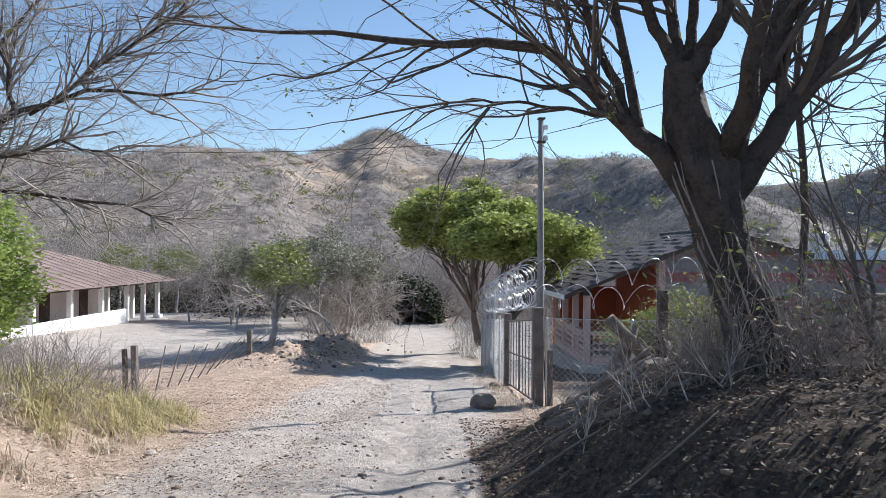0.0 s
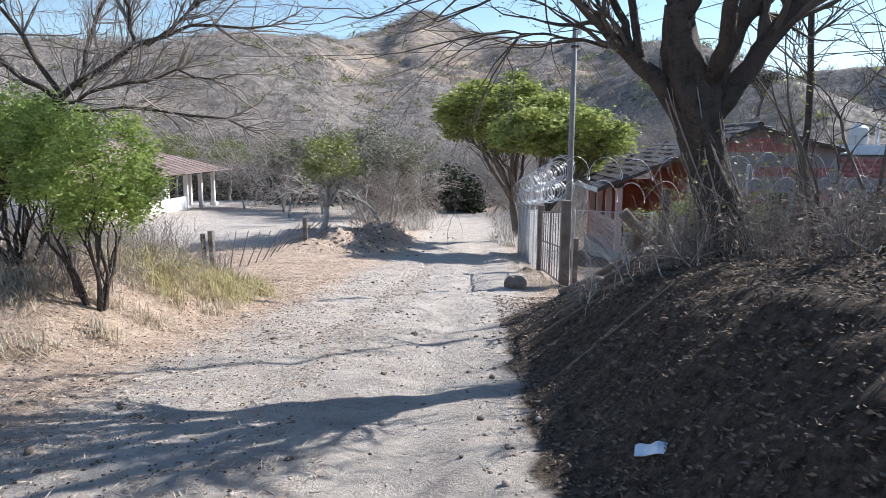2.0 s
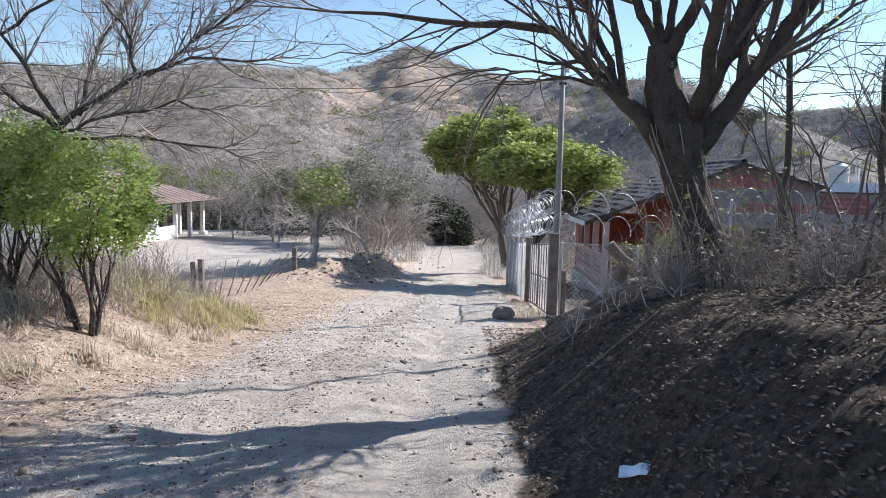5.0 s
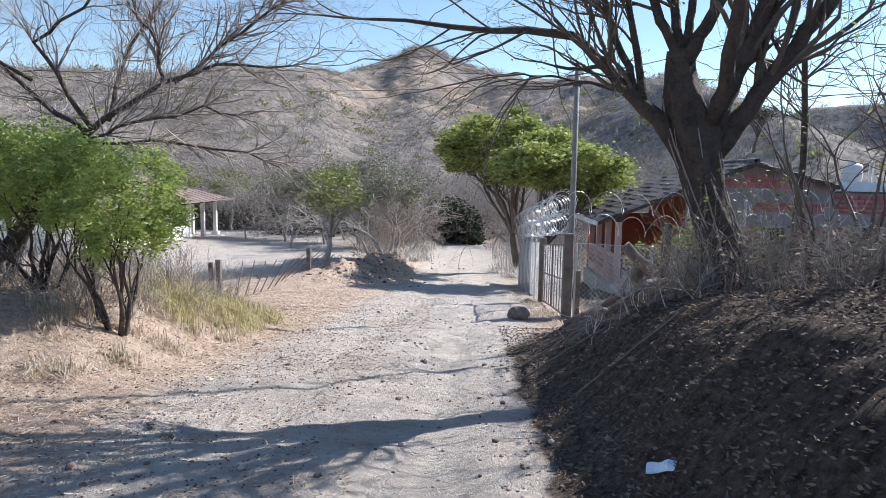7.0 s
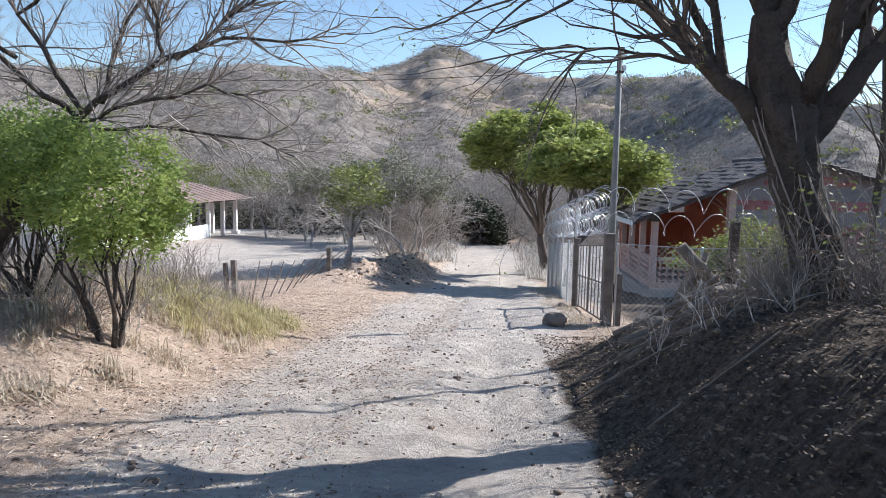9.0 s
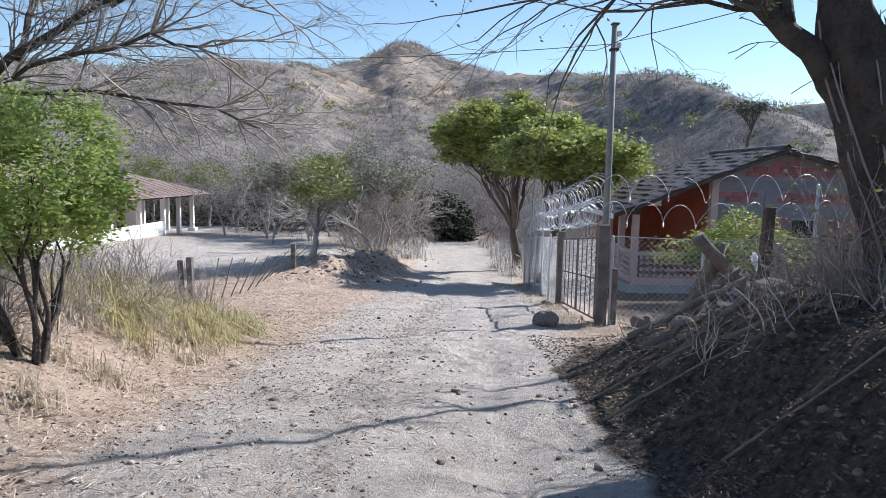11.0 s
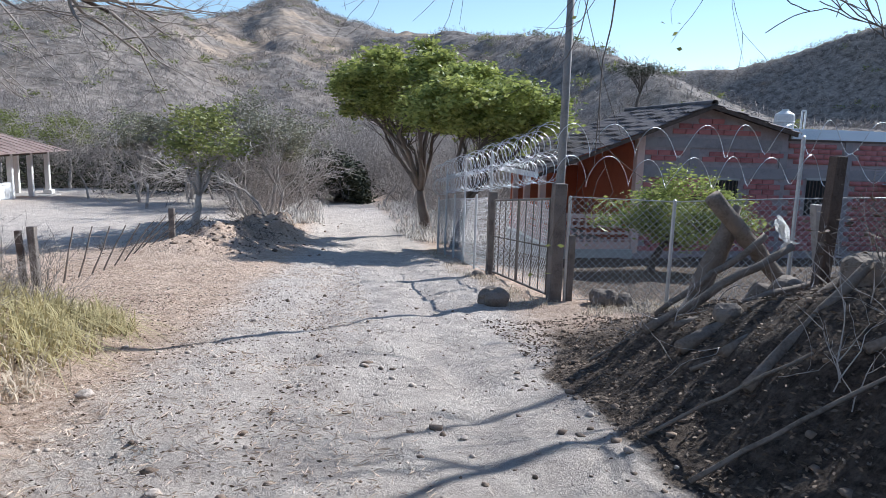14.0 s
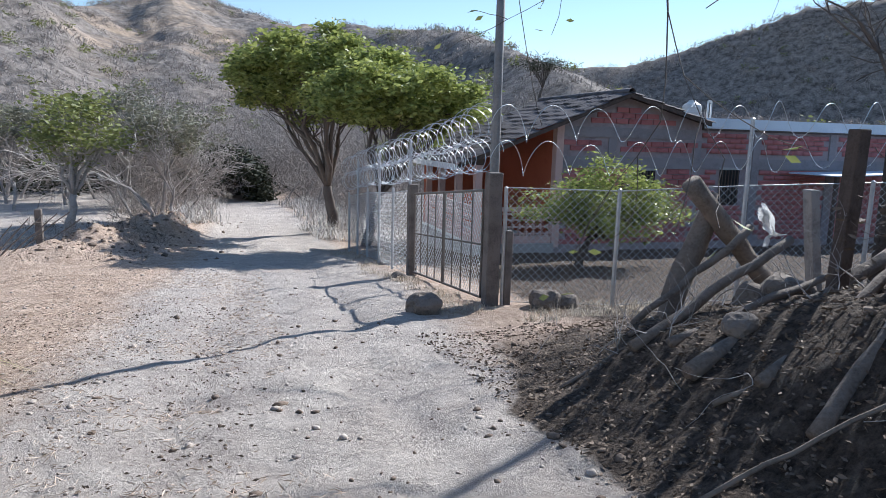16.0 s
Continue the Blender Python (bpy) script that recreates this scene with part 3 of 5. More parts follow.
    p("fascia", new_box(HX0 - 0.03, HY - 0.44, EAVE_Z - 0.14, HX0, HY2 + 0.15, EAVE_Z + 0.02), M_white, "pale eave board").parent = r
    vs, fs = tubes([(HXA, y, APEX_Z + 0.02, HXA, y + 0.34, APEX_Z + 0.035, 0.11, 0.095) for y in np.arange(HY - 0.45, HY2 + 0.1, 0.3)], 8)
    c = link_mesh("ridge_cap", vs, fs, M_tile, r)
    c.data.transform(at)
    # the bricks of the gable, one by one
    rng = np.random.default_rng(5)
    z, row = -3.6, 0
    while z < APEX_Z - 0.2:
        off = 0.2 if row % 2 else 0.0
        x = HXW + 0.18 + off
        while x < HXR - 0.1:
            cx = x + 0.2
            clear = rake(cx - 0.15) - 0.3 > z and rake(cx + 0.2) - 0.3 > z and cx < HXR - 0.15
            band = -0.68 < z < -0.24 or -1.54 < z < -1.06
            window = 9.85 < cx + 0.15 and cx - 0.2 < 10.75 and -2.6 < z < -1.4
            post = -1.2 < z < -0.55 and (9.0 < cx + 0.19 and cx - 0.19 < 9.35)
            if clear and not band and not window and not post:
                b = new("brick", brick_mesh)
                b.parent = w
                b.location = Vector((cx + rng.normal(0, 0.006), HY - 0.01 + rng.normal(0, 0.004), z)) - e.location
            x += 0.405
        z += 0.158
        row += 1
    return e


def build_wing():
    e = empty("brick_wing", (16, 24, H_FLOOR), "low brick wing with a pale blue fascia beside the gabled house", "house")
    at = Matrix.Translation(-e.location)

    def p(name, bm, m, label=""):
        bm.transform(at)
        return part(name, bm, m, e, label)

    x1 = 24.0
    w = p("wall", new_box(HXR + 0.02, HY + 0.1, H_FLOOR - 0.8, x1, HY + 0.26, -0.2), M_mortar, "red brick wall")
    p("concrete_band", new_box(HXR + 0.03, HY + 0.06, -1.45, x1 - 0.01, HY + 0.097, -1.13, 0.006), M_band)
    p("roof", prism(bmesh.new(), [(HXR + 0.05, -0.3), (x1, -0.3), (x1, 0.02), (HXR + 0.05, 0.02)], HY + 0.03, HY + 5), M_tile, "flat dark roof")
    p("fascia", new_box(HXR + 0.08, HY - 0.06, -0.24, x1 + 0.05, HY + 0.02, 0.07, 0.01), M_blue_white, "pale blue painted fascia board")
    for x in (14.2, 17.2, 20.2):
        p("concrete_pillar", new_box(x, HY + 0.05, H_FLOOR, x + 0.25, HY + 0.098, -0.26, 0.006), M_band)
    win = p("window", new_box(13.05, HY + 0.04, -2.55, 13.75, HY + 0.095, -1.47), M_dark, "barred window")
    for i in range(6):
        x = 13.05 + 0.7 * (i + 0.5) / 6
        p("window_bar", new_box(x - 0.012, HY + 0.01, -2.54, x + 0.012, HY + 0.035, -1.48), M_dark_post).parent = win
    p("window_frame", new_box(12.99, HY + 0.03, -1.469, 13.81, HY + 0.097, -1.40), M_concrete).parent = win
    rng = np.random.default_rng(6)
    bms = []
    z, row = -3.6, 0
    cube = np.array([(a, b, c) for a in (-0.19, 0.19) for b in (-0.03, 0.03) for c in (-0.07, 0.07)])
    quads = np.array([(0, 1, 3, 2), (4, 6, 7, 5), (0, 4, 5, 1), (2, 3, 7, 6), (0, 2, 6, 4), (1, 5, 7, 3)])
    while z < -0.35:
        x = HXR + 0.3 + (0.2 if row % 2 else 0)
        while x < x1 - 0.3:
            if not (-1.54 < z < -1.06) and not (12.8 < x + 0.1 and x - 0.1 < 14.0 and -2.65 < z < -1.35) and not any(q - 0.2 < x < q + 0.45 for q in (14.2, 17.2, 20.2)):
                bms.append((cube + np.array([x + rng.normal(0, 0.005), HY + 0.09, z]) - np.array(e.location), quads))
            x += 0.405
        z += 0.158
        row += 1
    vs, fs = joined(*bms)
    tagged(link_mesh("bricks", vs, fs, M_brick, w), kind="stuff")
    # lean-to sheet over the yard
    p("lean_to_sheet", prism(bmesh.new(), [(15.6, -1.55), (19.5, -1.45), (19.5, -1.42), (15.6, -1.52)], HY - 1.8, HY + 0.0), M_blue_white, "corrugated pale sheet")
    for x in (15.7, 19.3):
        p("lean_to_post", new_box(x, HY - 1.75, H_FLOOR - 0.4, x + 0.1, HY - 1.65, -1.53), M_dark_post)
    return e


def build_tank():
    e = empty("water_tank", (15.75, 27.1, 0.1), "pale plastic water tank on a stand behind the roof", "water tank")
    prof = [(0.0, 0.86), (0.12, 0.86), (0.14, 0.80), (0.33, 0.68), (0.36, 0.60), (0.36, 0.42), (0.375, 0.40), (0.375, 0.36), (0.36, 0.34), (0.36, 0.02), (0.0, 0.0)]
    bm = bmesh.new()
    rings = [[bm.verts.new((r * math.cos(a), r * math.sin(a), z)) for a in np.linspace(0, 2 * math.pi, 20, endpoint=False)] for r, z in prof[1:-1]]
    for a, b in zip(rings, rings[1:]):
        for i in range(20):
            bm.faces.new((a[i], a[(i + 1) % 20], b[(i + 1) % 20], b[i]))
    bm.faces.new(rings[0])
    bm.faces.new(rings[-1][::-1])
    part("tank", bm, M_tank, e)
    part("stand", new_box(-0.5, -0.5, -4.2, 0.5, 0.5, -0.01), M_concrete, e)
    link_mesh("pipe", *tubes(pipe_rows([(0.5, -0.3, -0.01), (0.5, -0.3, 0.82), (0.65, -0.3, 0.82), (0.65, -0.3, -0.01)], 0.035), 8), M_white, e, "white pipe loop")
    return e


def build_left_house():
    e = empty("white_house", (-19, 36, -4.1), "long white house with red metal roof and pillared porch", "house")
    at = Matrix.Translation(-e.location)

    def p(name, bm, m, label=""):
        bm.transform(at)
        return part(name, bm, m, e, label)

    zf, y0, y1 = -4.33, 27.4, 45.0
    p("floor_slab", new_box(-29, y0 - 0.2, zf - 0.8, -16.2, y1, zf, 0.03), M_concrete)
    p("wall", new_box(-28.5, y0, zf, -19.2, y1 - 3.0, -1.85), M_white, "white plastered wall")
    p("end_wall", new_box(-19.19, y0, zf, -16.9, y0 + 0.2, -1.9, 0.01), M_white, "white plastered end wall")
    p("low_wall", new_box(-16.9, y0, zf, -16.7, 40.0, zf + 0.95, 0.02), M_white, "white plastered low wall")
    for y in (27.45, 30.6, 33.8, 37.0, 40.1, 42.4, 44.6):
        p("porch_pillar", new_box(-16.92, y, zf, -16.68, y + 0.24, -1.92, 0.02), M_white)
    p("plinth", new_box(-17.0, 44.5, zf, -16.55, 45.0, zf + 0.22, 0.02), M_white)
    for x in (-18.4, -20.0):
        p("porch_pillar", new_box(x - 0.11, 44.6, zf, x + 0.11, 44.84, -1.92, 0.02), M_white)
    bm = bmesh.new()
    lo = [bm.verts.new(c) for c in ((-30, y0 - 0.8, -1.9), (-15.7, y0 - 0.8, -1.9), (-15.7, y1 + 0.6, -1.9), (-30, y1 + 0.6, -1.9))]
    hi = [bm.verts.new(c) for c in ((-21.5, y0 + 4.5, -0.05), (-21.5, y1 - 4.5, -0.05))]
    bm.faces.new((lo[0], lo[1], hi[0]))
    bm.faces.new((lo[1], lo[2], hi[1], hi[0]))
    bm.faces.new((lo[2], lo[3], hi[1]))
    bm.faces.new((lo[3], lo[0], hi[0], hi[1]))
    bmesh.ops.solidify(bm, geom=bm.faces[:], thickness=0.08)
    p("roof", bm, M_rust_roof, "faded red metal hip roof")
    vs, fs = [], []
    for k, y in enumerate(np.arange(y0 - 0.5, y1 + 0.4, 0.9)):
        t = min(1.0, max(0.05, min(y - y0 + 0.8, y1 + 0.6 - y) / 5.2))
        rib = tubes([(-15.72, y, -1.84, -15.72 - 5.78 * t, y, -1.84 + 1.85 * t, 0.025, 0.025)], 6)
        link_mesh("roof_rib", rib[0] - np.array(e.location), rib[1], M_rust_roof, e)
    p("porch_beam", new_box(-16.9, y0, -2.08, -16.72, y1, -1.93), M_dark_post)
    for y in (31.5, 36.0, 40.0):
        p("door", new_box(-19.197, y - 0.45, zf, -19.14, y + 0.45, zf + 2.05), M_dark_post, "dark wooden door")
    e.location.x -= 0.6
    return e


house, wing, tank, left_house = build_house(), build_wing(), build_tank(), build_left_house()

# ---- fence, gate, pole ----
GP, G2 = (2.05, 12.85), (1.98, 16.85)


def build_post(name, x, y, half, z0, z1, m, label, category="post", lean=(0, 0), chip=0.0):
    bm = bmesh.new()
    n = 6
    g = bmesh.ops.create_cube(bm, size=1.0, matrix=Matrix.Diagonal((half * 2, half * 2, z1 - z0, 1)))
    bmesh.ops.subdivide_edges(bm, edges=[e for e in bm.edges if abs(e.verts[0].co.z - e.verts[1].co.z) > 0.1], cuts=n)
    for v in bm.verts:
        k = noise.noise_vector(v.co * 4 + Vector((x * 3, y * 5, 1)))
        v.co += Vector((k.x, k.y, 0)) * half * 0.16
        v.co.x += lean[0] * (v.co.z / (z1 - z0) + 0.5)
        v.co.y += lean[1] * (v.co.z / (z1 - z0) + 0.5)
    bmesh.ops.bevel(bm, geom=bm.edges[:], offset=half * 0.12, segments=1, affect="EDGES")
    me = bpy.data.meshes.new(name)
    bm.to_mesh(me)
    bm.free()
    me.materials.append(m)
    ob = new(name, me)
    ob.location = (x, y, (z0 + z1) / 2)
    return tagged(ob, label, category)


gate_post = build_post("gate_post", *GP, 0.095, -3.35, -1.17, M_old_post, "thick weathered gate post beside the metal pole")
gate_post2 = build_post("gate_post", *G2, 0.085, -3.6, -1.62, M_old_post, "slim weathered gate post at the far hinge")
short_post = build_post("short_post", 2.27, 12.80, 0.05, -3.3, -1.95, M_old_post, "short wooden prop post tied against the gate post")


def link_panel(a, b, z0a, z0b, z1a, z1b, cell=0.075, wire=0.0029):
    """Diamond wire mesh between two uprights. Verts and quads."""
    a, b = np.array(a, float), np.array(b, float)
    L = np.linalg.norm(b - a)
    rows = []
    H = max(z1a - z0a, z1b - z0b)
    for s in (1, -1):
        c = -H
        while c < L + H:
            # the line u = c + s * h, clipped to the panel
            h0, h1 = (max(0, -c), min(H, L - c)) if s > 0 else (max(0, c - L), min(H, c))
            if h1 > h0 + 0.01:
                pts = []
                for h in (h0, h1):
                    u = np.clip((c + s * h) / L, 0, 1)
                    z0, z1 = z0a + (z0b - z0a) * u, z1a + (z1b - z1a) * u
                    q = a + (b - a) * u
                    pts.append((q[0] + 0.003 * s, q[1] + 0.003 * s, z0 + (z1 - z0) * h / H))
                rows.append((*pts[0], *pts[1], wire, wire))
            c += cell * 1.414
    return tubes(rows, 3)


def coil(points, radius, pitch, wire=0.0046, rng=None, barbs=True, cusp=0.0):
    """Razor wire: a wavering helix with small barbs."""
    P = np.array(points, float)
    seg = np.linalg.norm(np.diff(P, axis=0), axis=1)
    cum = np.r_[0, np.cumsum(seg)]
    n = int(cum[-1] / pitch * 22)
    s = np.linspace(0, cum[-1], n)
    c = np.stack([np.interp(s, cum, P[:, k]) for k in range(3)], 1)
    d = np.gradient(c, axis=0)
    d /= np.linalg.norm(d, axis=1, keepdims=True)
    side = np.cross(d, [0, 0, 1.0])
    side /= np.linalg.norm(side, axis=1, keepdims=True)
    ph = 2 * np.pi * s / pitch + 0.5 * np.sin(s * 2.1) + 0.4 * np.sin(s * 5.3)
    r = radius * (1 + 0.10 * np.sin(s * 3.7) + 0.07 * np.sin(s * 11))
    c = c - d * (cusp * pitch / (2 * np.pi) * np.cos(ph))[:, None]
    q = c + side * (r * np.cos(ph))[:, None] + np.array([[0, 0, 1.0]]) * (r * np.sin(ph))[:, None]
    v1 = tubes([(*q[i], *q[i + 1], wire, wire) for i in range(n - 1)], 4)
    out = [v1]
    if barbs:
        t = np.gradient(q, axis=0)
        t /= np.linalg.norm(t, axis=1, keepdims=True)
        k = np.arange(2, n - 2, 3)
        up = np.cross(t, d)
        out.append(tubes([(*(q[i] - up[i] * 0.016), *(q[i] + up[i] * 0.016), 0.0075, 0.002) for i in k], 3)[0:1] + (tubes([(*(q[i] - up[i] * 0.016), *(q[i] + up[i] * 0.016), 0.0075, 0.002) for i in k], 3)[1],))
    return joined(*out)


def build_gate():
    e = empty("metal_gate", (2.0, 14.9, -3.2), "closed pipe-framed chain-link gate between two posts", "gate")
    o = np.array([2.0, 14.9, -3.2])

    def z_at(y, h):
        return -1.72 - 0.1 * y + h

    y0, y1, ym = 13.06, 16.7, 14.85
    for ya, yb in ((y0, ym - 0.03), (ym + 0.03, y1)):
        lo0, lo1, hi0, hi1 = z_at(ya, 0.10), z_at(yb, 0.10), z_at(ya, 1.60), z_at(yb, 1.60)
        x = 1.99
        leaf = link_mesh("gate_leaf", *[(a - (o if i == 0 else 0)) for i, a in enumerate(tubes([(x, ya, lo0, x, yb, lo1, 0.02, 0.02), (x, ya, hi0, x, yb, hi1, 0.02, 0.02), (x, ya, lo0, x, ya, hi0, 0.02, 0.02), (x, yb, lo1, x, yb, hi1, 0.02, 0.02), (x, ya, (lo0 + hi0) / 2, x, yb, (lo1 + hi1) / 2, 0.015, 0.015)], 8))], M_old_post, e, "grey pipe frame")
        n = 4
        for k in range(1, n):
            y = ya + (yb - ya) * k / n
            vs, fs = tubes([(x, y, z_at(y, 0.1), x, y, z_at(y, 1.6), 0.011, 0.011)], 6)
            link_mesh("gate_bar", vs - o, fs, M_old_post, leaf)
        vs, fs = link_panel((x + 0.02, ya), (x + 0.02, yb), lo0, lo1, hi0, hi1)
        tagged(link_mesh("wire_mesh", vs - o, fs, M_link, leaf, "galvanised chain-link mesh"), kind="stuff")
    return e


def build_fence(name, pts, heads, h0, label, row_h, coils):
    """Chain-link fence on pipe posts; pts rows (x, y, post top above ground)."""
    o = np.array([pts[0][0], pts[0][1], land(pts[0][0], pts[0][1])])
    e = empty(name, o, label, "fence")
    for x, y, h in pts:
        g = land(x, y)
        vs, fs = tubes([(x, y, g - 0.15, x, y, g + h, 0.03, 0.028), (x, y, g + h, x, y, g + h + 0.02, 0.028, 0.002)], 8)
        link_mesh("fence_post", vs - o, fs, M_steel, e, "galvanised pipe post")
    rows = []
    for (xa, ya, _), (xb, yb, _) in zip(pts, pts[1:]):
        ga, gb = land(xa, ya), land(xb, yb)
        vs, fs = link_panel((xa, ya), (xb, yb), ga + h0, gb + h0, ga + row_h, gb + row_h)
        tagged(link_mesh("wire_mesh", vs - o, fs, M_link, e, "galvanised chain-link mesh"), kind="stuff")
        for h, r in ((row_h, 0.008), (h0, 0.005)):
            vs, fs = tubes([(xa, ya, ga + h, xb, yb, gb + h, r, r)], 5)
            link_mesh("tension_wire", vs - o, fs, M_steel, e)
    return e


U = np.array([0.955, -0.297])
right_pts = [(GP[0] + 0.16, GP[1] - 0.05, 1.62)] + [(GP[0] + U[0] * s, GP[1] + U[1] * s, h) for s, h in ((1.69, 1.64), (3.38, 2.5), (5.07, 1.64), (6.76, 2.5), (8.45, 1.64))]
far_pts = [(G2[0] - 0.02, G2[1] + 0.15 + 1.42 * k, 1.75 if k % 2 else 2.6) for k in range(6)]
gate = build_gate()
fence_right = build_fence("chain_link_fence", right_pts, 0, 0.05, "galvanised chain-link fence across the yard", 1.62, ())
fence_far = build_fence("chain_link_fence", far_pts, 0, 0.05, "galvanised chain-link fence along the road", 1.66, ())


def wire_coil(points, radius, pitch, label):
    vs, fs = coil(points, radius, pitch, cusp=1.1 if pitch > 0.4 else 0.0)
    c = np.array(points[0])
    ob = link_mesh("razor_wire", vs - c, fs, M_wire)
    ob.location = c
    return tagged(ob, label, "razor wire")


def over(pts, h):
    return [(x, y, land(x, y) + h) for x, y, *_ in pts]


wire_coil(over([(2.1, 12.9), *right_pts[1:]], 2.02), 0.21, 0.56, "loosely stretched razor wire coil above the yard fence")
wire_coil(over([(2.1, 12.9), *right_pts[1:]], 2.48), 0.22, 0.60, "loosely stretched razor wire coil, upper strand")
wire_coil(over([(2.0, 13.0), (1.99, 14.9), *far_pts], 2.08), 0.23, 0.25, "dense razor wire coil above gate and fence")
wire_coil(over([(2.0, 13.1), (1.99, 14.9), *far_pts], 2.50), 0.24, 0.29, "dense razor wire coil, upper strand")


def build_pole():
    x, y, zb, zt = 2.13, 13.06, -3.5, 2.36
    e = empty("utility_pole", (x, y, zb), "slim weathered grey utility pole beside the gate post", "utility pole")
    link_mesh("shaft", *sweep([(0, 0, 0), (0.0, 0, 1.5), (0.0, 0, 3.2), (-0.005, 0, zt - zb)], [0.075, 0.070, 0.062, 0.052], 14), M_pole, e, smooth=True)
    part("cap", new_box(-0.07, -0.07, zt - zb, 0.07, 0.07, zt - zb + 0.03, 0.008), M_dark_post, e)
    for k, h in ((0, 0.35), (1, 0.15)):
        part("insulator", new_box(0.05, -0.03, zt - zb - h - 0.05, 0.12, 0.03, zt - zb - h + 0.05, 0.012), M_white, e)
    part("bracket", new_box(-0.075, -0.075, zt - zb - 0.45, 0.075, 0.075, zt - zb - 0.41, 0.004), M_dark_post, e)
    return e


build_pole()


def wire(a, b, sag, label, r=0.007):
    a, b = Vector(a), Vector(b)
    pts = [a.lerp(b, t) - Vector((0, 0, sag * 4 * t * (1 - t))) for t in np.linspace(0, 1, 24)]
    vs, fs = sweep([p - a for p in pts], [r] * len(pts), 6)
    ob = link_mesh("overhead_wire", vs, fs, M_twig_dark)
    ob.location = a
    return tagged(ob, label, "wire")


wire((2.2, 13.1, 2.05), (-16, 17, 3.0), 0.55, "thin black overhead cable crossing the road")
wire((2.25, 13.1, 2.1), (11, 4.0, 4.2), 0.3, "thin black overhead cable running to the trees")
wire((2.25, 13.15, 1.95), (6.8, 21.5, -0.35), 0.25, "thin service cable to the house roof")

# old posts on the banks
build_post("fence_post", 2.57, 7.85, 0.05, -2.2, -0.60, M_dark_post, "dark weathered wooden fence post on the bank", lean=(0.05, 0))
build_post("fence_post", 3.38, 8.70, 0.045, -2.35, -1.06, M_bark_grey, "pale short wooden stake on the bank", lean=(-0.24, 0))

# ---- trees and shrubs ----


def tree_thing(name, base, label, category="tree"):
    return empty(name, base, label, category)


